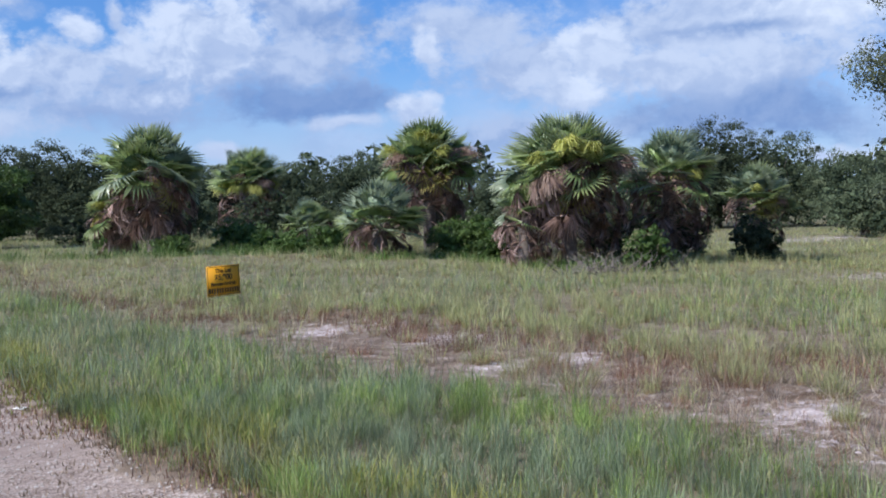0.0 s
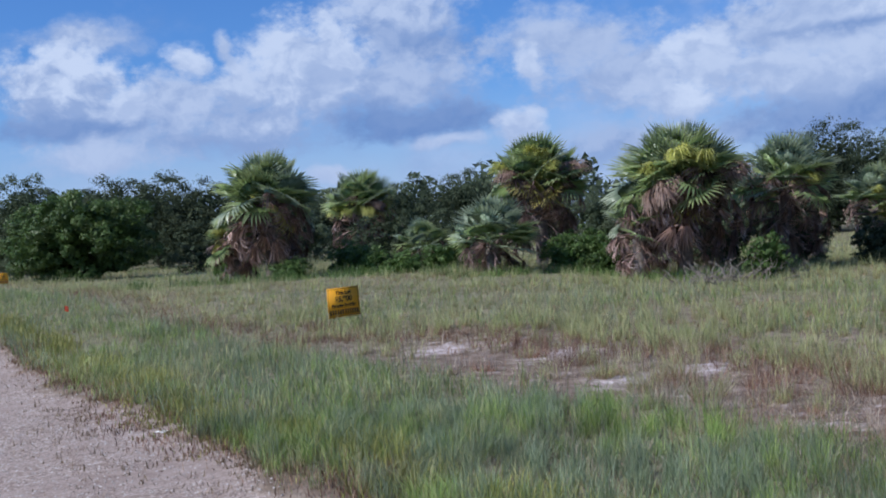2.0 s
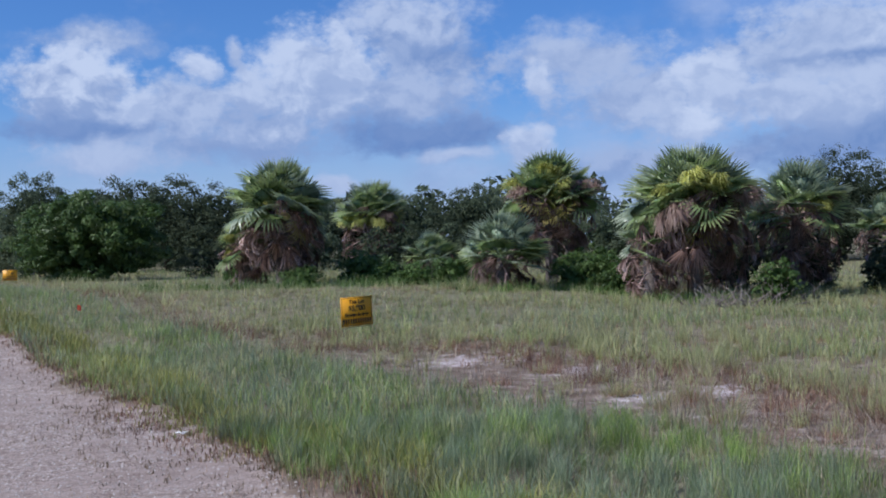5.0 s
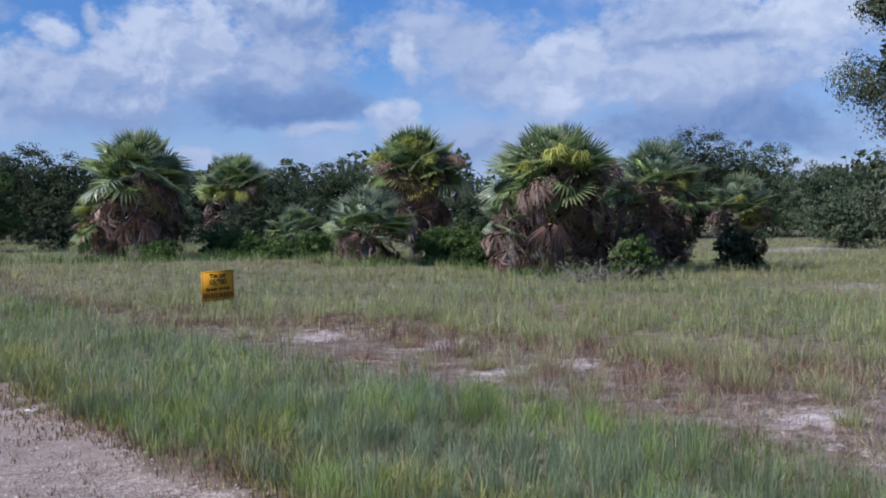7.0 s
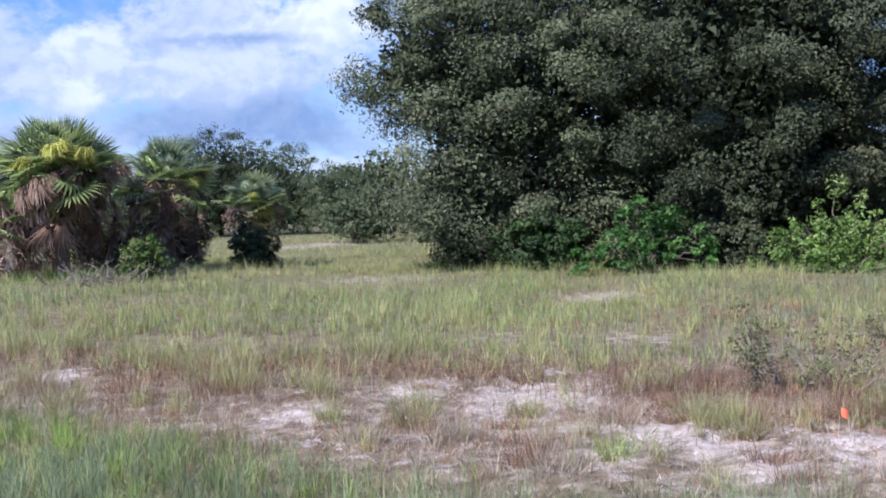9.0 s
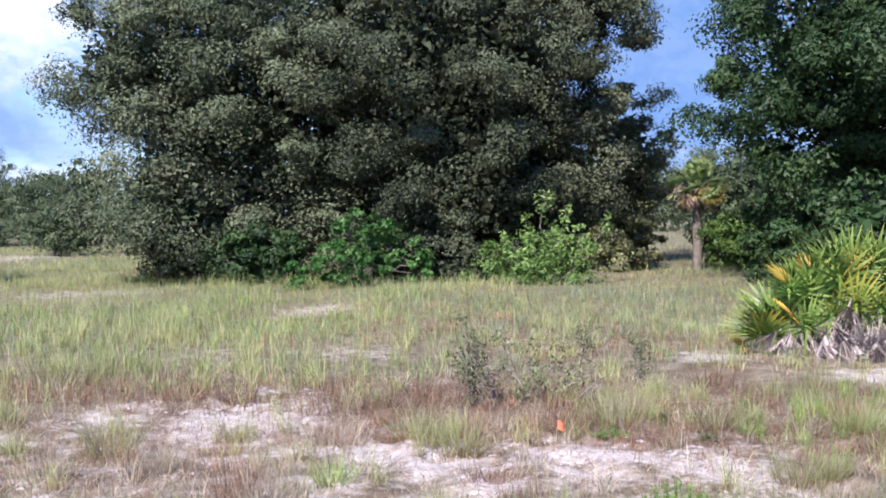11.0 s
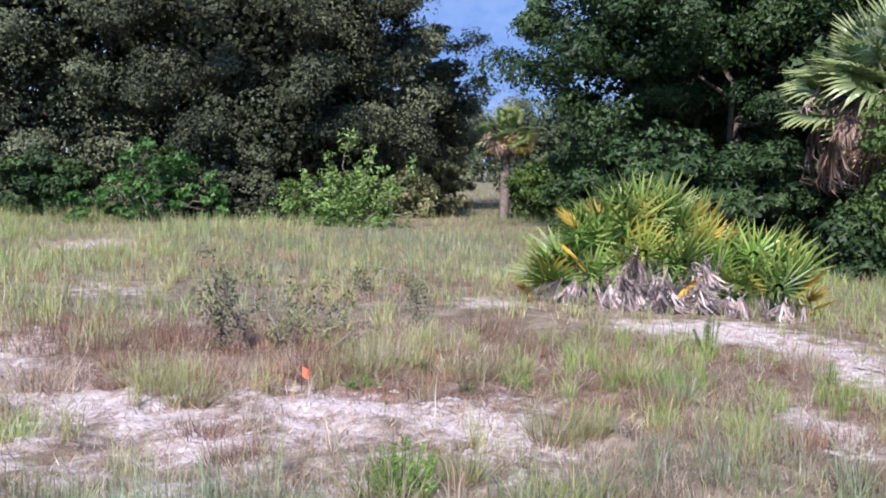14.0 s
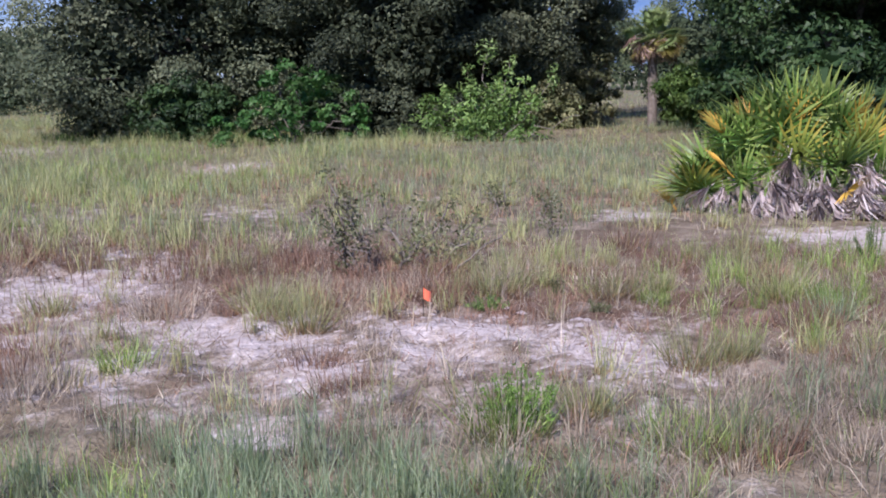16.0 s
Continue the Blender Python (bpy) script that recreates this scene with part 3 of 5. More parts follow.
def leaf_arrays(rng, centres, radii, count, size, slim=0.5, up=0.35, outward=None, tones=None):
    """Leaves as small slender triangles on the shell of each clump, more of them on its upper side."""
    centres, radii = np.asarray(centres, float), np.asarray(radii, float)
    c, r = np.repeat(centres, count, 0), np.repeat(radii, count, 0)
    n = len(c)
    d = rng.normal(size=(n, 3))
    d[:, 2] += 0.35
    d /= np.linalg.norm(d, axis=1)[:, None]
    p = c + d * r * (0.45 + 0.6 * rng.uniform(0, 1, (n, 1)) ** 0.6 + np.abs(rng.normal(0.0, 0.12, (n, 1))))
    nor = d * 1.0 + np.array([0, 0, up]) + rng.normal(size=(n, 3)) * 0.6
    if outward is not None:
        nor += 0.45 * np.repeat(outward, count, 0)
    nor /= np.linalg.norm(nor, axis=1)[:, None]
    t = np.cross(nor, rng.normal(size=(n, 3)))
    t /= np.linalg.norm(t, axis=1)[:, None] + 1e-9
    b = np.cross(nor, t)
    ln = (size * rng.uniform(0.6, 1.4, n))[:, None]
    v = np.empty((n, 3, 3), np.float32)
    v[:, 0], v[:, 1], v[:, 2] = p + t * ln * 0.6, p - t * ln * 0.35 + b * ln * slim * 0.5, p - t * ln * 0.35 - b * ln * slim * 0.5
    f = np.arange(3 * n).reshape(-1, 3)
    tone = rng.normal(0.5, 0.16, n)
    if tones is not None:
        tone = tone + np.repeat(tones, count)
    return v.reshape(-1, 3), f, {"tone": np.repeat(np.clip(tone, 0, 1), 3), "along": np.tile([1.0, 0.2, 0.2], n)}


def tubes(paths, sides=7):
    """Tapered tubes through lists of (point, radius), as arrays."""
    verts, faces = [], []
    for path in paths:
        base = len(verts)
        for i, (p, r) in enumerate(path):
            a = Vector(path[max(0, i - 1)][0])
            b = Vector(path[min(len(path) - 1, i + 1)][0])
            q = (b - a).to_track_quat("Z", "Y")
            for k in range(sides):
                w = 2 * math.pi * k / sides
                verts.append(Vector(p) + q @ Vector((math.cos(w) * r, math.sin(w) * r, 0)))
        for i in range(len(path) - 1):
            for k in range(sides):
                a, b = base + i * sides + k, base + i * sides + (k + 1) % sides
                faces.append((a, b, b + sides))
                faces.append((a, b + sides, a + sides))
    return np.array([tuple(v) for v in verts]), np.array(faces)


def limb(rnd, a, b, r0, r1, n=6, wander=0.12):
    a, b = Vector(a), Vector(b)
    size = (b - a).length
    out = []
    for i in range(n + 1):
        k = i / n
        off = Vector((rnd.uniform(-1, 1), rnd.uniform(-1, 1), rnd.uniform(-0.5, 1))) * wander * size * math.sin(math.pi * k)
        out.append((tuple(a.lerp(b, k) + off), r0 + (r1 - r0) * k))
    return out


def spread_points(rng, lobes, count):
    """Places near the skin of the lobes, kept well apart, with the way outwards at each."""
    vol = np.array([l[3] * l[4] + l[3] * l[5] for l in lobes], float)
    pool, way = [], []
    for l, share in zip(lobes, vol / vol.sum()):
        m = max(8, int(count * share * 5))
        d = rng.normal(size=(m, 3))
        d /= np.linalg.norm(d, axis=1)[:, None]
        pool.append(np.array(l[:3]) + d * np.array(l[3:]) * rng.uniform(0.62, 1.0, (m, 1)))
        way.append(d)
    pool, way = np.concatenate(pool), np.concatenate(way)
    taken = [0]
    gap = np.linalg.norm(pool - pool[0], axis=1)
    for _ in range(min(count, len(pool)) - 1):
        k = int(np.argmax(gap * rng.uniform(0.6, 1.0, len(gap))))
        taken.append(k)
        gap = np.minimum(gap, np.linalg.norm(pool - pool[k], axis=1))
    return pool[taken], way[taken]


def tree(name, x, y, lobes, leaf, mat, label, seed, clump=0.8, clumps=60, leaves=60000, trunk=0.22, stems=3, slim=0.5, group="", category="tree", limbs=10, sub=8, inner=0.06, loose=1.0, core=2.6):
    """lobes: ellipsoids (dx, dy, dz, rx, ry, rz) whose skin bears clumps of twigs with leaves; dz from the ground.
    inner: the share of larger leaves that fill the crown, toned darker to stand for the shade inside."""
    rng, rnd = np.random.default_rng(seed), random.Random(seed)
    root = thing(name, x, y, label, category, group)
    centres, way = spread_points(rng, lobes, clumps)
    centres[:, 2] = np.maximum(centres[:, 2], clump * 0.3)
    big = clump * rng.uniform(0.55, 1.35, len(centres))
    c = np.repeat(centres, sub, 0)
    w = np.repeat(way, sub, 0) * 0.7 + rng.normal(size=(len(c), 3)) * 0.7 + np.array([0, 0, 0.25])
    w /= np.linalg.norm(w, axis=1)[:, None]
    r = np.repeat(big, sub)[:, None]
    tips = c + w * r * rng.uniform(0.35, 0.9, (len(c), 1)) * np.array([1, 1, 0.7])
    tips[:, 2] = np.maximum(tips[:, 2], 0.08)
    tones = np.repeat(rng.normal(0, 0.14, len(centres)), sub) + rng.normal(0, 0.08, len(c))
    v, f, at = leaf_arrays(rng, tips, loose * r * np.array([0.40, 0.40, 0.27]) * rng.uniform(0.7, 1.25, (len(c), 1)), max(4, int(leaves * (1 - inner) / len(tips))), leaf, slim, 0.35, w, tones)
    lob = np.array(lobes, float)
    parts = [(v, f, at)]
    if inner > 0:
        m = int(leaves * inner)
        k = rng.choice(len(lob), m, p=lob[:, 3] * lob[:, 5] / (lob[:, 3] * lob[:, 5]).sum())
        d = rng.normal(size=(m, 3))
        d /= np.linalg.norm(d, axis=1)[:, None]
        at_ = lob[k, :3] + d * lob[k, 3:] * rng.uniform(0.2, 0.74, (m, 1))
        at_[:, 2] = np.maximum(at_[:, 2], 0.1)
        # The crown's inner shade is put into the leaf tone here.
        parts.append(leaf_arrays(rng, at_, np.full((m, 3), 0.05), 1, leaf * core, 0.8, tones=np.full(m, -0.25)))
    n0, vs, fs = 0, [], []
    for v, f, _ in parts:
        vs.append(v)
        fs.append(f + n0)
        n0 += len(v)
    part("crown", make_mesh("crown", np.concatenate(vs), np.concatenate(fs), mat, {k: np.concatenate([q[2][k] for q in parts]) for k in at}), root)
    paths = []
    for i in range(stems):
        foot = (rnd.uniform(-1, 1) * trunk * 1.4 * (stems > 1), rnd.uniform(-1, 1) * trunk * 1.4 * (stems > 1), -0.1)
        l = lobes[i % len(lobes)]
        paths.append(limb(rnd, foot, (l[0] * 0.7 + rnd.uniform(-0.3, 0.3), l[1] * 0.7, l[2]), trunk / math.sqrt(stems), trunk * 0.25, 8, 0.08))
    part("trunk", make_mesh("trunk", *tubes(paths, 9), BARK, smooth=True), root)
    for q in rnd.sample(list(map(tuple, centres)), min(limbs, len(centres))):
        stem = rnd.choice(paths)
        p, rad = stem[rnd.randint(2, len(stem) - 2)]
        part("limb", make_mesh("limb", *tubes([limb(rnd, p, q, rad * 0.5, 0.012, 6)], 6), BARK, smooth=True), root)
    return root


def frond_mesh(name, mat, seed, petiole=0.6, blade=0.85, segments=28, spread=240, droop=0.35, curl=50, fold=0.0, web=0.5, slim=0.6, stalk=0.014):
    """A fan leaf along +X: a stalk that bows over by curl degrees, then pleats that spread from its end and part into tips."""
    rnd = random.Random(seed)
    verts, faces, tone, along = [], [], [], []
    total, fine = petiole + blade, 40
    spine, x, z = [], 0.0, 0.0
    for i in range(fine + 1):
        a = -radians(curl) * (i / fine) ** 1.4
        spine.append((x, z, a))
        x, z = x + math.cos(a) * total / fine, z + math.sin(a) * total / fine

    def at(d, side, lift):
        """A place d metres along the bowed stalk, off to the side and above it."""
        k = min(1.0, max(0.0, d / total)) * fine
        i = min(fine - 1, int(k))
        (xa, za, aa), (xb, zb, ab) = spine[i], spine[i + 1]
        f = k - i
        a = aa + (ab - aa) * f
        extra = min(0.0, d)
        return (xa + (xb - xa) * f - math.sin(a) * lift + extra, side, za + (zb - za) * f + math.cos(a) * lift)

    def corner(p, t, s):
        verts.append(p)
        tone.append(t)
        along.append(s)
        return len(verts) - 1

    ring = None
    for i in range(5):
        d = petiole * i / 4
        now = [corner(at(d, w, h), 0.6, 0.25) for w, h in ((-stalk, 0.0), (stalk, 0.0), (0.0, -1.3 * stalk))]
        if ring:
            for a in range(3):
                e = (a + 1) % 3
                faces.append((ring[a], ring[e], now[e]))
                faces.append((ring[a], now[e], now[a]))
        ring = now
    hub = corner(at(petiole + 0.02, 0, 0), 0.5, 0.1)
    faces.extend(((ring[0], ring[1], hub), (ring[1], ring[2], hub), (ring[2], ring[0], hub)))
    half = radians(spread / 2) * (1 - fold * 0.8)

    def place(a, d, extra, k):
        """A corner of the blade at bearing a, d metres from the hub."""
        dx, dy = math.cos(a) * d, math.sin(a) * d
        return at(petiole + 0.02 + dx, dy, 0.14 * d * k * k - fold * 0.5 * abs(dy) - extra)

    rim = []
    for i in range(segments + 1):
        k = i / segments * 2 - 1
        rim.append(corner(place(half * k, blade * web * (1 - 0.2 * k * k), 0.014 * (1 if i % 2 else -1), k), rnd.uniform(0.3, 0.7), web))
    for i in range(segments):
        k = (i + 0.5) / segments * 2 - 1
        t = min(1, max(0, rnd.gauss(0.5, 0.25)))
        length = blade * (1 - 0.25 * k * k) * rnd.uniform(0.88, 1.06)
        drop, side = droop * rnd.uniform(0.4, 1.7), rnd.uniform(-0.05, 0.05)
        a, w, mid = half * k, half / segments, 0.55 + web * 0.45
        faces.append((hub, rim[i], rim[i + 1]))
        sag = lambda s: drop * blade * max(0, s - web * 0.7) ** 2  # noqa: E731
        p = corner(place(a + side * 0.5 - w * slim, length * mid, sag(mid) - 0.006, k), t, mid)
        q = corner(place(a + side * 0.5 + w * slim, length * mid, sag(mid) + 0.006, k), t, mid)
        tip = corner(place(a + side, length, sag(1.0), k), t, 1.0)
        faces.extend(((rim[i], rim[i + 1], q), (rim[i], q, p), (p, q, tip)))
    return make_mesh(name, verts, faces, mat, {"tone": tone, "along": along})


def fronds(mats, petiole, blade, **kw):
    return [frond_mesh("frond", m, 10 + i + 7 * j, petiole, blade, droop=(0.06, 0.2, 0.4)[j], curl=(4, 30, 78)[j], spread=215 + 25 * j, segments=30, web=0.46, slim=0.42, **kw) for i, m in enumerate(mats) for j in range(3)]


def hang(yaw, pitch, roll, at):
    """A leaf's pose: it points to yaw, raised by pitch, turned by roll about its stalk (degrees)."""
    return Matrix.Translation(at) @ Euler((0, 0, radians(yaw))).to_matrix().to_4x4() @ Euler((0, radians(-pitch), 0)).to_matrix().to_4x4() @ Euler((radians(roll), 0, 0)).to_matrix().to_4x4()


PALM_LEAVES = fronds([PALM_GREEN], 0.6, 0.62)
PALM_LEAVES_BLUE = fronds([PALM_BLUE], 0.6, 0.62)
PALM_LEAVES_YELLOW = fronds([PALM_YELLOW], 0.5, 0.75)
PALM_LEAVES_DEAD = [frond_mesh("dead_frond", PALM_DEAD, 40 + j, 0.55 + 0.06 * j, 0.62 + 0.06 * j, segments=15, spread=95 + 18 * j, droop=0.5, curl=118 + 14 * j, fold=0.5 + 0.09 * j, web=0.16, slim=0.4, stalk=0.02) for j in range(4)]


def plume_mesh(mat, seed, strands=1100):
    """A branched flower stalk: a loose plume of fine drooping strands about an arching stem along +X."""
    rng = np.random.default_rng(seed)
    k = rng.uniform(0.25, 1.0, strands)
    px, pz = 0.75 * k, 0.18 * np.sin(k * 2.6)
    a = rng.uniform(0, 2 * np.pi, strands)
    ln = rng.uniform(0.16, 0.36, strands) * (1.1 - 0.4 * k)
    dx, dy = np.cos(a) * 0.7 + 0.5, np.sin(a) * 0.8
    mid = np.stack([px + dx * ln * 0.6, dy * ln * 0.6, pz + rng.uniform(-0.1, 0.4, strands) * ln], -1)
    end = np.stack([px + dx * ln, dy * ln, mid[:, 2] - rng.uniform(0.2, 0.9, strands) * ln], -1)
    foot = np.stack([px, 0 * px, pz], -1)
    side = np.stack([-dy, dx, 0 * dx], -1) * 0.0065
    v = np.stack([foot, mid - side, mid + side, end], 1).reshape(-1, 3)
    f = (np.array([[0, 1, 2], [1, 3, 2]])[None] + 4 * np.arange(strands)[:, None, None]).reshape(-1, 3)
    return make_mesh("flower_stalk", v, f, mat, {"tone": np.repeat(rng.uniform(0, 1, strands), 4), "along": np.tile([0.2, 0.6, 0.6, 1.0], strands)})


PLUME = [plume_mesh(PLUME_YELLOW, 61 + j) for j in range(2)]
PLUME_OLD = [plume_mesh(PLUME_BROWN, 65 + j) for j in range(2)]


def palm(x, y, crown, size, green, yellow, dead, label, seed, blue=0.4, skirt=0.9, lean=(0, 0), trunk=0.16, plumes=(), name="cabbage_palm", arch=0.0):
    """A cabbage palm: crown is the height of the leaf bases, size scales its leaves, skirt the depth of hanging dead
    leaves; plumes are (bearing, pitch, scale, old) of its flower stalks."""
    rnd = random.Random(seed)
    root = thing(name, x, y, label, "palm tree", "palms")
    head = Vector((lean[0], lean[1], crown))
    path = [((lean[0] * k, lean[1] * k, -0.1 + (crown + 0.1) * k), trunk * (1.15 - 0.15 * k)) for k in (0, 0.25, 0.5, 0.75, 1.0)]
    path.append(((lean[0], lean[1], crown + 0.12), trunk * 0.5))
    part("trunk", make_mesh("trunk", *tubes([path], 10), PALM_BARK, smooth=True), root)
    green = int(green * 0.75)
    for i in range(green):
        k = (i + 0.5) / green
        pitch = 86 - 66 * k ** 0.9 + rnd.uniform(-13, 13)
        me = (PALM_LEAVES_BLUE if rnd.random() < blue * (1.15 - 0.8 * k) else PALM_LEAVES)[0 if k + arch < 0.4 else rnd.choice((0, 1, 1)) if k + arch < 0.85 else rnd.choice((1, 1, 2))]
        m = hang(i * 137.5 + rnd.uniform(-12, 12), pitch, rnd.uniform(-35, 35), head + Vector((0, 0, 0.12 - 0.3 * k)))
        part("frond", me, root, matrix=m @ Matrix.Scale(size * (0.9 + 0.2 * k) * rnd.uniform(0.85, 1.1), 4))
    for i in range(yellow):
        m = hang(-90 + rnd.uniform(-95, 95), rnd.uniform(-30, 30), rnd.uniform(-45, 45), head)
        part("frond", rnd.choice(PALM_LEAVES_YELLOW), root, "yellowing fan leaf", m @ Matrix.Scale(size * rnd.uniform(0.75, 0.95), 4))
    for yaw, pitch, s, old in plumes:
        part("flower_stalk", rnd.choice(PLUME_OLD if old else PLUME), root, "dry brown flower stalk" if old else "yellow-green flower stalk", hang(yaw, pitch, rnd.uniform(-20, 20), head) @ Matrix.Scale(s, 4))
    for i in range(dead):
        k = (i + 0.5) / dead
        drop = skirt * 0.95 * max(0.0, k - 0.15) * rnd.uniform(0.45, 1.0)
        p = head + Vector((rnd.uniform(-0.1, 0.1), rnd.uniform(-0.1, 0.1), -0.02 - drop)) - Vector((lean[0], lean[1], 0)) * (drop / max(crown, 0.1))
        m = hang(i * 137.5 + rnd.uniform(-30, 30), rnd.uniform(12, 58) - 34 * k, rnd.uniform(-50, 50), p)
        s = min(size * rnd.uniform(0.75, 1.15), max(0.45, (p.z + 0.35) / 0.7))
        part("dead_frond", rnd.choice(PALM_LEAVES_DEAD), root, "dead brown hanging leaf", m @ Matrix.Scale(s, 4))
    return root


# ---- palms ----
palm(-8.7, 27.6, 1.8, 1.3, 84, 1, 90, "dense cabbage palm with a skirt of dead brown leaves", 1, 0.5, 1.6, plumes=[(-160, 15, 0.9, False), (-120, -10, 0.8, True)])
palm(-9.8, 27.9, 1.0, 0.8, 22, 1, 40, "small cabbage palm with drooping brown leaves beside another", 2, 0.1, 0.9, plumes=[(-120, 20, 0.8, False)])
palm(-7.56, 33.1, 1.8, 1.08, 48, 1, 44, "slim cabbage palm with yellowing lower leaves", 3, 0.6, 1.5, plumes=[(-150, -12, 1.15, False), (-105, -12, 1.1, False), (-40, -2, 1.1, True), (-60, -18, 1.15, False)])
palm(-1.9, 29.5, 2.12, 1.24, 64, 4, 74, "tall cabbage palm with yellow-green top and brown skirt", 4, 0.1, 1.7, plumes=[(-95, 42, 1.5, False), (-140, 5, 1.5, True), (-165, 20, 1.5, False), (-15, 12, 1.6, True), (-60, 20, 1.4, False), (-80, 35, 1.5, False)])
palm(-2.8, 25.8, 0.65, 1.02, 54, 0, 36, "low bluish cabbage palm without a visible trunk", 5, 0.85, 0.3)
palm(-5.3, 30.5, 0.5, 0.8, 34, 0, 16, "small green palm in the undergrowth", 6, 0.5, 0.3)
palm(1.5, 24.9, 1.9, 1.36, 90, 2, 110, "large bushy cabbage palm with a thick brown skirt", 7, 0.35, 1.8, plumes=[(-88, 22, 1.75, False), (-70, 18, 1.7, False), (-105, -12, 1.7, True), (-130, 12, 1.5, False), (-20, 5, 1.7, True), (-125, -20, 1.5, True)])
palm(0.55, 24.6, 0.95, 0.85, 22, 0, 50, "low cabbage palm hung with dead brown leaves", 8, 0.3, 0.9)
palm(3.95, 26.7, 1.85, 1.16, 56, 1, 56, "cabbage palm with grey-green leaves above dark shade", 9, 0.8, 1.6, plumes=[(-50, 5, 1.1, False), (-130, 10, 0.9, True)])
palm(6.4, 28.6, 1.4, 0.92, 40, 2, 34, "cabbage palm with pale green leaves over shrubs", 10, 0.6, 1.0, plumes=[(-100, 25, 0.9, False), (-40, -5, 0.9, True)])
palm(-26.5, 42.4, 1.7, 1.0, 24, 3, 16, "cabbage palm at the edge of far woods", 11, 0.4, 1.0)
palm(20.9, 18.3, 1.9, 0.72, 22, 9, 34, "slender cabbage palm with a bare grey trunk", 12, 0.0, 0.2, trunk=0.10)
palm(15.85, 7.1, 2.15, 1.3, 50, 4, 44, "cabbage palm with drooping leaves among dark trees", 13, 0.3, 0.7, arch=0.35, plumes=[(-150, -35, 1.2, True), (165, -30, 1.2, True)])

# ---- trees ----
tree("live_oak", 13.1, 25.4, [(0, 0, 4.4, 3.9, 3.4, 4.2), (-2.2, -0.8, 3.6, 1.9, 1.6, 1.9), (-2.6, -1.3, 1.6, 1.7, 1.4, 1.6), (1.0, -1.8, 2.2, 2.8, 1.4, 2.1), (-3.35, -0.5, 4.8, 1.6, 1.5, 1.6), (-2.0, -0.4, 6.6, 1.7, 1.4, 1.2), (0.6, -2.4, 5.2, 2.0, 1.4, 2.2)], 0.078, OAK_LEAF, "old live oak with a dense grey-green crown", 21, 0.95, 132, 240000, 0.34, 4, loose=1.2, core=1.9, inner=0.13, slim=0.6)
tree("live_oak", 15.6, 20.9, [(0, 0, 4.6, 3.2, 2.8, 3.8), (0.3, -0.9, 1.9, 2.6, 1.3, 1.7)], 0.082, OAK_LEAF, "live oak with a dark shaded crown", 22, 0.95, 72, 150000, 0.3, 3, core=1.9, inner=0.13, slim=0.6)
tree("live_oak", 17.5, 21.4, [(0, 0, 4.8, 2.1, 2.3, 3.6), (1.7, -1.2, 3.5, 1.0, 1.0, 0.7), (1.6, -1.2, 6.8, 2.2, 2.0, 1.5), (0.4, -0.8, 2.0, 2.0, 1.6, 1.8)], 0.082, OAK_LEAF, "live oak with a dark shaded crown", 23, 0.85, 70, 130000, 0.28, 3, core=1.9, inner=0.13, slim=0.6)
tree("live_oak", 20.0, 26.5, [(0, 0, 3.6, 3.4, 2.6, 3.4)], 0.2, OAK_LEAF, "live oak deeper in the wood", 28, 1.0, 60, 26000, 0.28, 3)
tree("broadleaf_tree", 19.3, 12.35, [(0, 0, 4.8, 3.4, 3.2, 3.4), (-0.6, 0.8, 3.4, 2.6, 2.2, 1.6), (0.8, -2.2, 3.2, 2.4, 2.2, 2.8)], 0.085, DARK_LEAF, "broad tree with glossy dark green leaves", 24, 0.85, 95, 165000, 0.3, 3, 0.6, core=1.7, inner=0.1)
tree("broadleaf_tree", 20.2, 7.2, [(0, 0, 4.2, 3.2, 3.0, 3.8)], 0.125, DARK_LEAF, "broad tree with dark green leaves", 25, 0.85, 80, 60000, 0.26, 2, 0.6)
tree("broadleaf_tree", 24.5, 13.0, [(0, 0, 3.0, 3.8, 3.4, 3.2)], 0.26, DARK_LEAF, "dark tree in the woods behind", 26, 1.0, 60, 22000, 0.26, 2, 0.6)
tree("broadleaf_tree", 25.0, 6.5, [(0, 0, 3.0, 3.8, 3.4, 3.2)], 0.26, DARK_LEAF, "dark tree in the woods behind", 29, 1.0, 60, 22000, 0.26, 2, 0.6)
tree("scrub_oak", 22.2, 22.0, [(0, 0, 2.6, 1.4, 1.2, 2.4)], 0.10, OLIVE_LEAF, "grey-brown scrub oak in the clearing", 27, 0.5, 46, 18000, 0.14, 3)

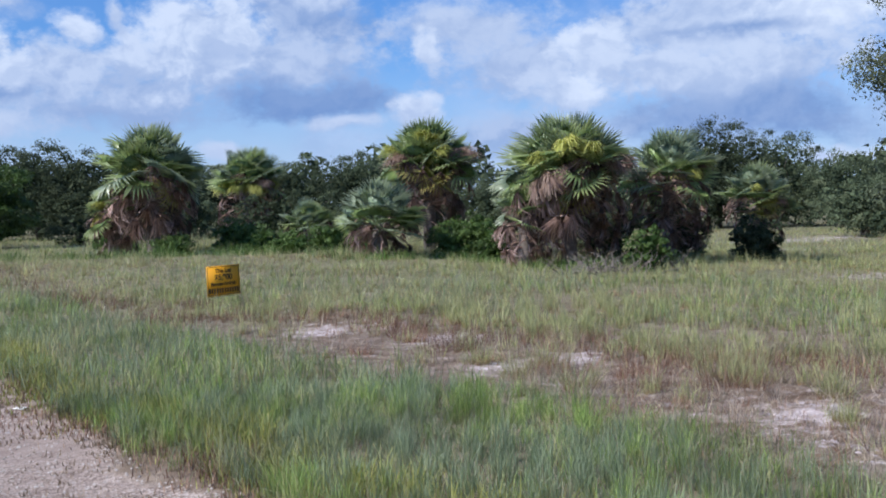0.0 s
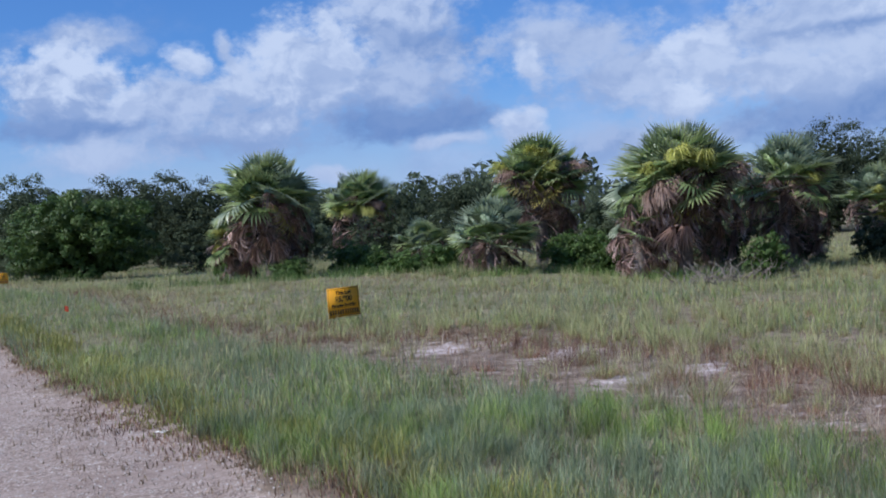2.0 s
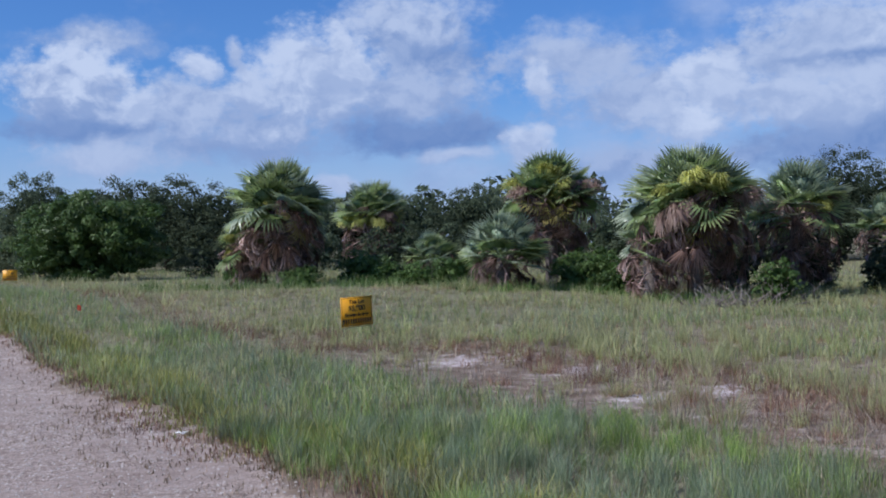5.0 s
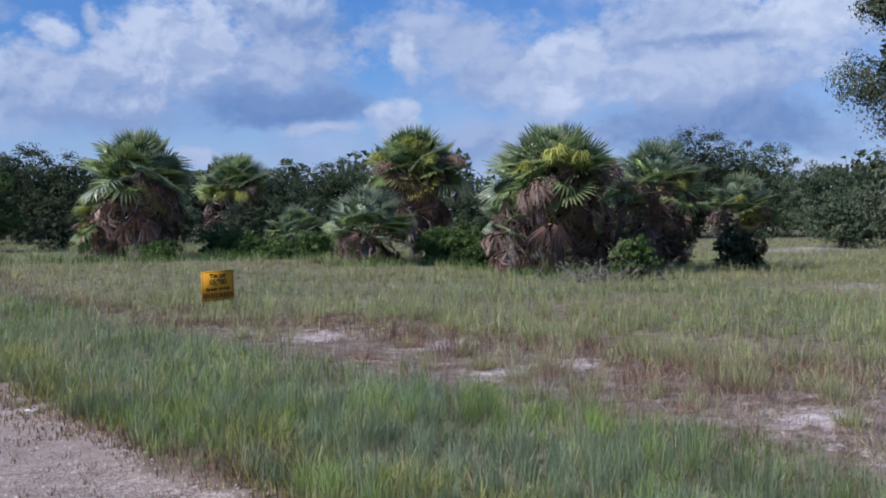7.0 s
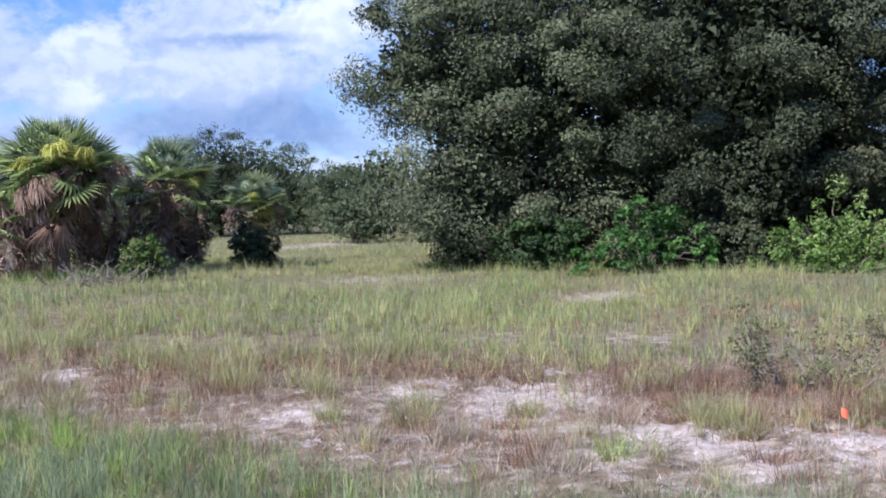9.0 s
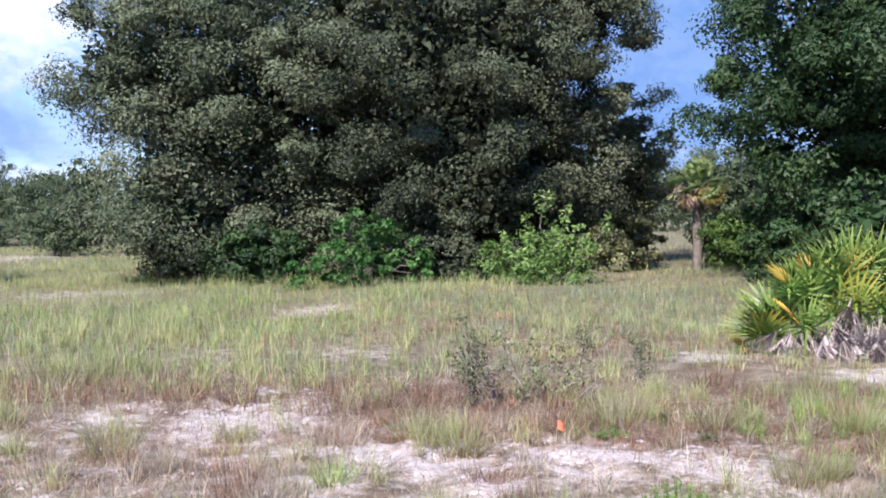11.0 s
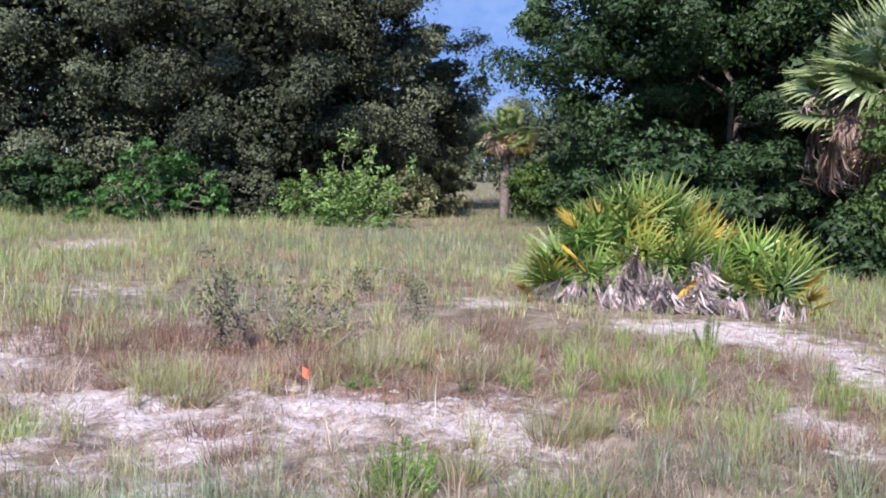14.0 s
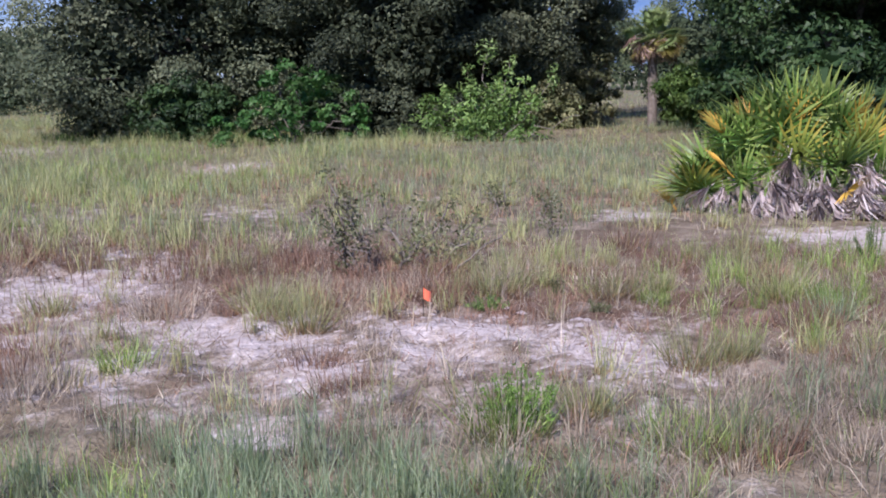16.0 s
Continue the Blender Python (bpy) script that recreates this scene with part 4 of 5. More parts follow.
for i, (x, y, r, top) in enumerate([
    (10.2, 69, 3.0, 5.0), (13.0, 70, 3.4, 7.3), (16.6, 69, 3.2, 6.4), (18.5, 63, 2.4, 4.3), (14.8, 47, 2.0, 2.4), (17.2, 44, 2.0, 2.9), (21, 47, 2.6, 3.6),
    (-11.5, 60, 2.6, 4.7), (-8.2, 61, 2.6, 5.1), (-5.0, 62, 2.4, 4.4), (-0.6, 60, 1.9, 3.2), (3.5, 64, 2.2, 3.3),
    (-29.4, 52.5, 1.9, 6.1), (-25.6, 54, 2.6, 5.6), (-22.6, 52.8, 2.4, 5.7), (-19.8, 51.3, 2.2, 5.1), (-16.6, 52, 2.2, 4.6), (-13.6, 46, 1.9, 3.6),
    (-39.5, 63.5, 3.0, 5.1), (-35.0, 62.0, 2.6, 4.7), (-32, 56, 2.0, 4.4), (26, 30, 3.0, 3.6), (29, 24, 3.2, 4.0),
]):
    h = top - ground_z(x, y)
    tree("distant_tree", x, y, [(0, 0, h * 0.56, r * 0.9, r * 0.9, h * 0.36), (r * 0.2, -r * 0.3, h * 0.32, r * 0.85, r * 0.8, h * 0.3)], 0.095, FAR_LEAF, "dark green tree in the distant wood line", 230 + i, 0.6, int(24 + 3.6 * r * h), int(5000 + 660 * r * h), 0.16, 2, 0.8, "distant trees", limbs=3, inner=0.2, sub=7, loose=1.35, core=2.2)
for i, (x, y, r, top) in enumerate([(-14.5, 60, 2.6, 4.4), (7.6, 62, 2.4, 3.7), (23.5, 52, 3.0, 4.6), (-27.5, 57, 2.4, 5.0), (-17, 58, 2.6, 4.8), (0.8, 66, 2.8, 3.4), (5.6, 67, 2.6, 3.7)]):
    h = top - ground_z(x, y)
    tree("distant_tree", x, y, [(0, 0, h * 0.5, r * 0.9, r * 0.9, h * 0.42)], 0.125, FAR_LEAF, "dark green tree in the distant wood line", 80 + i, 0.6, int(24 + 3.2 * r * h), int(3500 + 480 * r * h), 0.16, 2, 0.8, "distant trees", limbs=3, inner=0.2, sub=7, loose=1.35, core=2.2)

# ---- bushes ----
tree("wax_myrtle", -18.8, 37.6, [(0, 0, 1.5, 2.5, 2.0, 1.5), (-1.2, -0.3, 1.0, 1.4, 1.2, 0.9)], 0.12, BUSH_LEAF, "wide rounded green bush at the field's edge", 101, 0.6, 80, 42000, 0.1, 5, 0.5, category="bush")
BRIGHT_LOBES = [(-0.3, 0, 0.4, 0.4, 0.4, 0.35), (-1.0, 0.1, 0.25, 0.3, 0.3, 0.2), (0.45, 0.1, 1.0, 0.35, 0.3, 0.22), (-0.2, 0, 1.05, 0.22, 0.2, 0.2), (0.9, -0.2, 0.4, 0.3, 0.25, 0.3), (0.3, -0.1, 0.5, 0.25, 0.25, 0.25)]
tree("bright_bush", 12.5, 19.8, [tuple(1.2 * v for v in l) for l in BRIGHT_LOBES], 0.085, BRIGHT_LEAF, "bright green leafy bush at an oak's foot", 102, 0.24, 44, 7000, 0.04, 5, 0.6, category="bush", inner=0.0, sub=5)


def open_bush(name, x, y, tips, leaf, mat, label, seed, turn, low):
    """A bush of arching stems with leaves set along them; tips are (right, away, up); low is its leafy foot (half width, height, leaves)."""
    rng, rnd = np.random.default_rng(seed), random.Random(seed)
    root = thing(name, x, y, label, "bush", turn=turn)
    for r, d, h, dense in tips:
        foot = (0.12 * r + rnd.uniform(-0.08, 0.08), 0.12 * d + rnd.uniform(-0.08, 0.08), -0.05)
        path = limb(rnd, foot, (r, d, h), 0.016, 0.004, 8, 0.07)
        part("stem", make_mesh("stem", *tubes([path], 5), TWIG, smooth=True), root)
        pts = np.array([p for p, _ in path[3:]])
        side = np.concatenate([pts + rng.normal(0, 0.07, pts.shape) for _ in range(3)])
        v, f, at = leaf_arrays(rng, side, np.full((len(side), 3), 0.085), int(11 * dense), leaf, 0.42, 0.5, tones=np.tile(np.linspace(-0.15, 0.3, len(pts)), 3))
        part("leaves", make_mesh("leaves", v, f, mat, at), root)
    half, tall, count = low
    c = rng.normal(size=(40, 3)) * np.array([half * 0.5, 0.25, tall * 0.3]) + np.array([-0.15, 0, tall * 0.5])
    c[:, 2] = np.maximum(c[:, 2], 0.06)
    v, f, at = leaf_arrays(rng, c, np.full((40, 3), 0.16), count // 40, leaf * 0.85, 0.45, 0.4, tones=np.full(40, -0.1))
    part("leaves", make_mesh("leaves", v, f, mat, at), root)
    return root


open_bush("pale_bush", 15.3, 17.4, [(0.0, 0, 1.85, 1), (-0.35, 0.1, 1.35, 1), (-0.3, -0.1, 1.05, 1), (0.45, 0, 1.5, 1), (0.65, 0.1, 1.15, 1), (1.3, 0, 1.25, 1), (1.0, -0.1, 0.7, 1), (1.75, -0.1, 0.5, 0.15), (-0.8, 0, 0.95, 1), (-1.1, 0.1, 0.75, 1), (-1.35, 0, 0.55, 0.8), (0.2, -0.2, 0.85, 1), (0.15, 0.3, 1.2, 1), (-0.6, -0.2, 0.6, 1), (0.85, 0.2, 0.95, 0.8)],
          0.1, PALE_LEAF, "open pale green bush with bare stems", 103, -44, (1.1, 0.7, 2600))
# The bush at (14.7, 6.9) is added to fill a dark shaded hollow.
for i, (x, y, r, h, mat, leaf, label) in enumerate([
    (10.7, 24.2, 1.2, 0.7, OAK_LEAF, 0.08, "grey-green shrub beneath an oak"), (11.6, 22.4, 1.0, 0.6, DARK_LEAF, 0.09, "green shrub beneath an oak"),
    (14.75, 6.2, 0.7, 1.2, BUSH_LEAF, 0.075, "yellow-green bush before a palm"), (16.3, 10.6, 1.2, 0.9, DARK_LEAF, 0.10, "dark leafy bush under a broad tree"),
    (14.7, 6.9, 0.4, 0.4, DARK_LEAF, 0.09, "dark leafy bush added in a shaded hollow"), (17.6, 13.0, 1.0, 0.8, DARK_LEAF, 0.10, "dark leafy bush under a broad tree"), (20.0, 20.0, 1.2, 0.75, OLIVE_LEAF, 0.09, "olive shrub in a clearing"),
    (22.6, 18.2, 1.2, 0.6, BUSH_LEAF, 0.09, "green shrub in a clearing"), (14.0, 21.2, 0.9, 0.5, DARK_LEAF, 0.09, "dark green shrub beneath an oak"),
    (18.6, 19.3, 0.8, 0.5, OLIVE_LEAF, 0.08, "olive shrub in a clearing"), (21.3, 17.2, 1.0, 0.7, BUSH_LEAF, 0.085, "green shrub in a clearing"),
    (14.6, 20.0, 0.9, 0.55, OAK_LEAF, 0.09, "grey-green shrub beneath an oak"),
    (15.6, 9.0, 0.9, 0.7, DARK_LEAF, 0.10, "dark leafy bush under a broad tree"),
]):
    tree("shrub", x, y, [(0, 0, h, r, r * 0.75, h)], leaf, mat, label, 104 + i, 0.36, 34, 9000, 0.05, 4, 0.55, category="bush", limbs=6)
tree("young_bush", 3.0, 22.8, [(0, 0, 0.5, 0.38, 0.34, 0.42)], 0.08, BUSH_LEAF, "young yellow-green bush beside a palm", 131, 0.2, 14, 1200, 0.03, 4, category="bush")
for i, (x, y, r, h) in enumerate([(-7.0, 29.0, 0.55, 0.4), (-6.3, 28.2, 0.5, 0.32), (-4.4, 28.0, 0.45, 0.3), (-1.2, 26.6, 0.5, 0.38), (-0.4, 26.9, 0.5, 0.42), (-3.6, 29.0, 0.7, 0.45), (-8.0, 26.9, 0.35, 0.22), (-0.9, 28.6, 0.7, 0.55), (-10.3, 29.5, 0.8, 0.5), (-0.1, 25.4, 0.35, 0.3), (-5.2, 27.2, 0.4, 0.2)]):
    tree("shrub", x, y, [(0, 0, h, r, r * 0.8, h), (0.5 * r, -0.1, h * 1.3, r * 0.3, r * 0.3, h * 0.5)], 0.075, BUSH_LEAF, "leafy green shrub in the undergrowth", 140 + i, 0.24, 24, 3200, 0.03, 4, group="shrubs between palms", category="bush", limbs=4, slim=0.4)
# Those at x 6.2, 4.4 and 2.6 are added as dark fill for palm shade.
for i, (x, y, r, h) in enumerate([(6.2, 27.7, 0.5, 0.5), (4.4, 27.6, 0.6, 0.5), (-22.5, 40.5, 1.2, 0.8), (-15.5, 40.5, 1.2, 0.7), (2.6, 27.6, 0.9, 0.6), (-6.4, 31.5, 1.2, 0.7), (-4.5, 31.6, 1.0, 0.7)]):
    tree("shrub", x, y, [(0, 0, h, r, r * 0.8, h)], 0.09, FAR_LEAF, "dark green fill shrub in shade", 150 + i, 0.32, 24, 3600, 0.03, 4, group="dark shrubs", category="bush", limbs=4)


def far_woods(count):
    """The wood line beyond the single trees: a long bank of leaves."""
    rng = np.random.default_rng(77)
    a = np.radians(rng.uniform(-62, 80, count))
    r = rng.uniform(72, 92, count)
    x, y = r * np.sin(a), r * np.cos(a)
    top = 3.0 + 1.6 * lattice(a * 40, a * 0, 1.0, 5) + 0.8 * lattice(a * 160, a * 0, 1.0, 6)
    z = height(x, y) + 0.3 + (top - 0.3) * rng.uniform(0, 1, count)
    v, f, at = leaf_arrays(rng, np.stack([x, y, z], -1), np.full((count, 3), 0.8), 24, 0.5, 0.8)
    return tagged(new("far_woods", make_mesh("far_woods", v, f, FAR_LEAF, at)), "dark green woods along the far edge of the field", "woods", kind="stuff")


far_woods(2400)

# ---- saw palmetto ----
FAN = [frond_mesh("fan", FAN_GREEN, 70 + j, 0.30, 0.40, segments=17, spread=235 + 25 * j, droop=0.02 + 0.05 * j, curl=2 + 4 * j, web=0.14, slim=0.30) for j in range(4)]
FAN_Y = [frond_mesh("fan", FAN_YELLOW, 90 + j, 0.30, 0.40, segments=16, spread=200 + 40 * j, droop=0.05, curl=4, web=0.14, slim=0.30) for j in range(2)]
FAN_O = [frond_mesh("fan", FAN_ORANGE, 75 + j, 0.1, 0.36, segments=11, spread=100 + 60 * j, droop=0.05, curl=5, web=0.12, slim=0.28) for j in range(2)]
FAN_D = [frond_mesh("dead_fan", FAN_DEAD, 78 + j, 0.06, 0.36, segments=19, spread=85 + 40 * j, droop=0.7, curl=60 + 25 * j, fold=0.5 + 0.1 * j, web=0.06, slim=0.24, stalk=0.004) for j in range(4)]


def palmetto(x, y, half, depth, tall, fans, label, seed, turn, orange, skirts):
    """A clump of saw palmetto along its own X axis: star-shaped fans over a dome, their hubs on its skin;
    skirts are (u, width, top, count) of hanging dead leaves."""
    rnd = random.Random(seed)
    root = thing("saw_palmetto", x, y, label, "palmetto", turn=turn)
    for i in range(fans):
        u = -1 + 2 * ((i * 0.618034) % 1.0) + rnd.uniform(-0.06, 0.06)
        w = -1 + 2 * ((i + 0.5) / fans)
        skin = math.sqrt(max(0.04, 1 - 0.85 * u * u - 0.6 * w * w))
        z = max(0.2, tall * 0.68 * skin * rnd.uniform(0.6, 1.08))
        hub = Vector((half * u, depth * w * math.sqrt(max(0.2, 1 - 0.7 * u * u)), z))
        yaw = math.degrees(math.atan2(1.2 * w - 0.25, 1.1 * u)) + rnd.uniform(-35, 35)
        pitch = 52 + 38 * skin + rnd.uniform(-18, 12) - 25 * max(0.0, abs(u) - 0.7) / 0.3
        size = rnd.uniform(0.82, 1.2)
        turned = hang(yaw, pitch, rnd.uniform(-30, 30), (0, 0, 0))
        base = hub - turned.to_3x3() @ Vector((0.30 * size, 0, 0))
        me = rnd.choice(FAN_Y if rnd.random() < 0.13 else FAN)
        part("fan", me, root, "yellowing fan" if me in FAN_Y else "", matrix=Matrix.Translation(base) @ turned @ Matrix.Scale(size, 4))
        if i % 4 == 0:
            part("stem", make_mesh("stem", *tubes([limb(rnd, (hub.x * 0.7, hub.y * 0.6, -0.05), base, 0.04, 0.022, 3)], 6), TWIG, smooth=True), root)
    for ux, uy, z, yaw, pitch, s in orange:
        part("fan", rnd.choice(FAN_O), root, "orange dying fan", hang(yaw, pitch, rnd.uniform(-40, 40), (ux * half, uy * depth, z)) @ Matrix.Scale(s, 4))
    for u0, wide, top, count in skirts:
        for i in range(count):
            u = u0 + wide * rnd.gauss(0, 0.5)
            p = (half * u, -depth * rnd.uniform(0.75, 1.1) * math.sqrt(max(0.25, 1 - 0.6 * u * u)), tall * top * rnd.uniform(0.3, 1.0))
            s = min(1.15, (p[2] + 0.2) / 0.36) * rnd.uniform(0.7, 1.1)
            part("dead_fan", rnd.choice(FAN_D), root, "dead grey hanging leaf", hang(-90 + rnd.uniform(-80, 80), rnd.uniform(-75, -15), rnd.uniform(-60, 60), p) @ Matrix.Scale(s, 4))
    return root


palmetto(10.2, 7.05, 0.92, 0.66, 1.3, 80, "saw palmetto clump with orange tips and dead grey skirt", 5, -46,
         [(-0.02, -0.5, 0.68, -80, 88, 0.95), (-0.62, -0.75, 0.34, 200, 45, 0.8), (-0.62, -0.4, 0.62, 170, 50, 0.9), (-0.45, -0.2, 0.68, 120, 70, 0.8), (-1.1, -0.3, 0.0, 200, 55, 0.8), (0.45, -0.6, 0.52, -20, 60, 0.8), (0.5, -0.2, 0.66, 0, 75, 0.9), (0.62, -0.3, 0.55, 10, 65, 0.9), (0.75, -0.4, 0.5, -10, 60, 0.8), (0.3, -0.95, 0.2, -70, 20, 0.8)],
         [(-0.72, 0.1, 0.25, 9), (-0.3, 0.12, 0.3, 20), (0.1, 0.14, 0.28, 20), (0.5, 0.16, 0.42, 26), (-0.15, 0.05, 0.55, 8), (0.85, 0.1, 0.22, 8), (0.0, 0.5, 0.10, 12)])
palmetto(10.5, 5.95, 0.3, 0.38, 0.85, 22, "small saw palmetto with yellow leaf tips", 6, -46,
         [(0.9, -0.5, 0.2, -20, 50, 0.85), (1.1, -0.7, 0.06, -40, 32, 0.8), (0.8, -0.1, 0.25, 0, 58, 0.85), (1.0, -0.4, 0.12, -10, 35, 0.8)],
         [(0.3, 0.6, 0.3, 8), (-0.8, 0.4, 0.35, 9)])

# ---- signs ----


def box(lo, hi):
    (a, b, c), (d, e, f) = lo, hi
    v = [(x, y, z) for x in (a, d) for y in (b, e) for z in (c, f)]
    q = [(0, 1, 3, 2), (4, 6, 7, 5), (0, 4, 5, 1), (2, 3, 7, 6), (0, 2, 6, 4), (1, 5, 7, 3)]
    return np.array(v), np.array(q)


def boxes(*pairs):
    vs, fs, n = [], [], 0
    for lo, hi in pairs:
        v, f = box(lo, hi)
        vs.append(v)
        fs.append(f + n)
        n += 8
    return np.concatenate(vs), np.concatenate(fs)


def lettering(words, size, x, z, parent, squeeze=1.0):
    cu = bpy.data.curves.new("words", "FONT")
    cu.body, cu.size, cu.align_x, cu.extrude, cu.offset = words, size, "CENTER", 0.0006, 0.0034
    tmp = new("words", cu)
    me = bpy.data.meshes.new_from_object(tmp)
    bpy.data.objects.remove(tmp)
    me.materials.clear()
    me.materials.append(INK)
    return part("lettering", me, parent, "black printed words", Matrix.Translation((x, -0.0045, z)) @ Matrix.Rotation(radians(90), 4, "X") @ Matrix.Diagonal((squeeze, 1, 1, 1)))


def lot_sign(x, y, z, turn, tip, label):
    """Corrugated plastic yard sign on a wire stake, facing its own -Y."""
    root = thing("lot_sign", x, y, label, "sign", "lot signs", z, turn)
    root.matrix_basis = root.matrix_basis @ Matrix.Rotation(radians(tip), 4, "Y")
    lift = 0.165
    panel = part("panel", make_mesh("panel", *boxes(((-0.305, -0.003, lift), (0.305, 0.003, lift + 0.457))), PANEL_YELLOW), root)
    w, t = 0.292, 0.008
    b, top = lift + 0.013, lift + 0.444
    part("border", make_mesh("border", *boxes(((-w, -0.0045, b), (w, -0.003, b + t)), ((-w, -0.0045, top - t), (w, -0.003, top)), ((-w, -0.0045, b + t), (-w + t, -0.003, top - t)), ((w - t, -0.0045, b + t), (w, -0.003, top - t))), INK), panel)
    lettering("This Lot", 0.088, 0, lift + 0.352, panel)
    lettering("$5,900", 0.118, 0, lift + 0.243, panel)
    lettering("Financing Available", 0.072, 0, lift + 0.155, panel, 0.86)
    bars = [((-0.275 + 0.046 * i + 0.006 * (i > 2) + 0.006 * (i > 5), -0.0045, lift + 0.04), (-0.275 + 0.046 * i + 0.006 * (i > 2) + 0.006 * (i > 5) + 0.029, -0.003, lift + 0.118)) for i in range(12)]
    part("bars", make_mesh("bars", *boxes(*bars), INK), panel, "row of black bars")
    for k in (-0.27, 0.27):
        part("leg", make_mesh("leg", *tubes([[((k, 0.006, -0.08), 0.006), ((k, 0.006, lift + 0.3), 0.006)]], 6), WIRE, smooth=True), root)
    part("crossbar", make_mesh("crossbar", *tubes([[((-0.27, 0.006, lift - 0.01), 0.004), ((0.27, 0.006, lift - 0.01), 0.004)]], 6), WIRE, smooth=True), root)
    return root


lot_sign(-4.19, 16.92, ground_z(-4.19, 16.92), 50.7, -1.5, "yellow lot-for-sale sign with black print on wire stakes")
far_sign = lot_sign(-20.3, 34.5, ground_z(-20.3, 34.5) + 0.06, 30, 1.0, "small distant yellow sign on wire stakes")
far_sign.matrix_basis = far_sign.matrix_basis @ Matrix.Scale(0.76, 4)

# ---- survey flags, litter ----


def survey_flag(x, y, z, tall, w, h, mat, label, turn):
    root = thing("survey_flag", x, y, label, "flag", "survey flags", z, turn)
    part("wire", make_mesh("wire", *tubes([[((0, 0, -0.06), 0.0018), ((0, 0, tall), 0.0018)]], 6), WIRE), root)
    n = 6
    v = [(w * i / n, 0.012 * math.sin(i * 1.3) * (i / n) + d, tall - h * j - 0.02 * (i / n)) for d in (0, 0.002) for i in range(n + 1) for j in (0, 1)]
    m = 2 * (n + 1)
    f = [(2 * i, 2 * i + 2, 2 * i + 3, 2 * i + 1) for i in range(n)] + [(m + 2 * i, m + 2 * i + 1, m + 2 * i + 3, m + 2 * i + 2) for i in range(n)]
    part("cloth", make_mesh("cloth", v, f, mat, smooth=True), root)
    return root


survey_flag(5.17, 5.79, ground_z(5.17, 5.79), 0.16, 0.04, 0.056, FLAG_ORANGE, "small orange survey flag in dry grass", -46)
survey_flag(-10.2, 19.5, ground_z(-10.2, 19.5), 0.24, 0.07, 0.10, FLAG_RED, "small red survey flag in the field", 20)


def scrap(x, y, size, seed):
    rnd = random.Random(seed)
    n = 5
    v = [(size * (i / n - 0.5), 0.6 * size * (j / n - 0.5), size * 0.18 * rnd.random() + 0.004) for i in range(n + 1) for j in range(n + 1)]
    f = [(i * (n + 1) + j, (i + 1) * (n + 1) + j, (i + 1) * (n + 1) + j + 1, i * (n + 1) + j + 1) for i in range(n) for j in range(n)]
    ob = new("paper_scrap", make_mesh("paper_scrap", v, f, PAPER))
    ob.matrix_basis = pose(x, y, ground_z(x, y), 0, 0, rnd.uniform(0, 180))
    mod = ob.modifiers.new("thick", "SOLIDIFY")
    mod.thickness = 0.003
    return tagged(ob, "crumpled white paper scrap on gravel", "litter", "paper scraps")


scrap(-3.8, 8.85, 0.12, 1)
scrap(-4.66, 10.5, 0.09, 2)

# ---- dwarf shrub and fallen twigs ----


def dwarf_shrub(x, y, label, seed, stems, mat):
    rng, rnd = np.random.default_rng(seed), random.Random(seed)
    root = thing("dwarf_shrub", x, y, label, "shrub")
    for ax, ay, bx, by, bz in stems:
        path = limb(rnd, (ax, ay, -0.03), (bx, by, bz), 0.011, 0.004, 6, 0.08)
        part("stem", make_mesh("stem", *tubes([path], 5), TWIG, smooth=True), root)
        pts = [Vector(p) for p, _ in path[2:]]
        c = np.array([tuple(p + Vector((rnd.uniform(-0.05, 0.05), rnd.uniform(-0.05, 0.05), rnd.uniform(-0.02, 0.05)))) for p in pts for _ in range(2)])
        v, f, at = leaf_arrays(rng, c, np.full((len(c), 3), 0.06), 15, 0.034, 0.45, 0.3)
        part("leaves", make_mesh("leaves", v, f, mat, at), root)
        for k in range(6):
            p = Vector(path[rnd.randint(1, 4)][0])
            q = p + Vector((rnd.uniform(-0.16, 0.16), rnd.uniform(-0.16, 0.16), rnd.uniform(-0.03, 0.14)))
            part("twig", make_mesh("twig", *tubes([limb(rnd, p, q, 0.005, 0.002, 3)], 4), TWIG, smooth=True), root)
    return root


dwarf_shrub(5.92, 6.98, "dwarf scrub shrub with olive and brown leaves", 31, [(-0.3, 0.1, -0.52, 0.12, 0.64), (-0.3, 0.1, -0.46, 0.02, 0.52), (-0.3, 0.05, -0.56, 0.08, 0.44), (-0.2, 0.1, -0.3, 0.2, 0.5), (0, 0, -0.1, 0.15, 0.5), (0.05, 0, 0.1, 0.05, 0.38), (0.1, 0, 0.35, 0.0, 0.42), (0.2, -0.1, 0.5, -0.1, 0.33), (0.15, 0, 0.4, -0.35, 0.3), (-0.1, 0, 0.0, -0.2, 0.25), (-0.3, 0.1, -0.55, 0.2, 0.35)], OLIVE_LEAF)
dwarf_shrub(7.5, 7.3, "small olive shrub in dry grass", 32, [(0, 0, -0.05, 0.05, 0.36), (0.05, 0, 0.1, 0.1, 0.3)], OLIVE_LEAF)
dwarf_shrub(8.1, 8.6, "small olive shrub in dry grass", 33, [(0, 0, -0.05, 0.1, 0.3), (0.05, 0, 0.1, 0.05, 0.28)], OLIVE_LEAF)


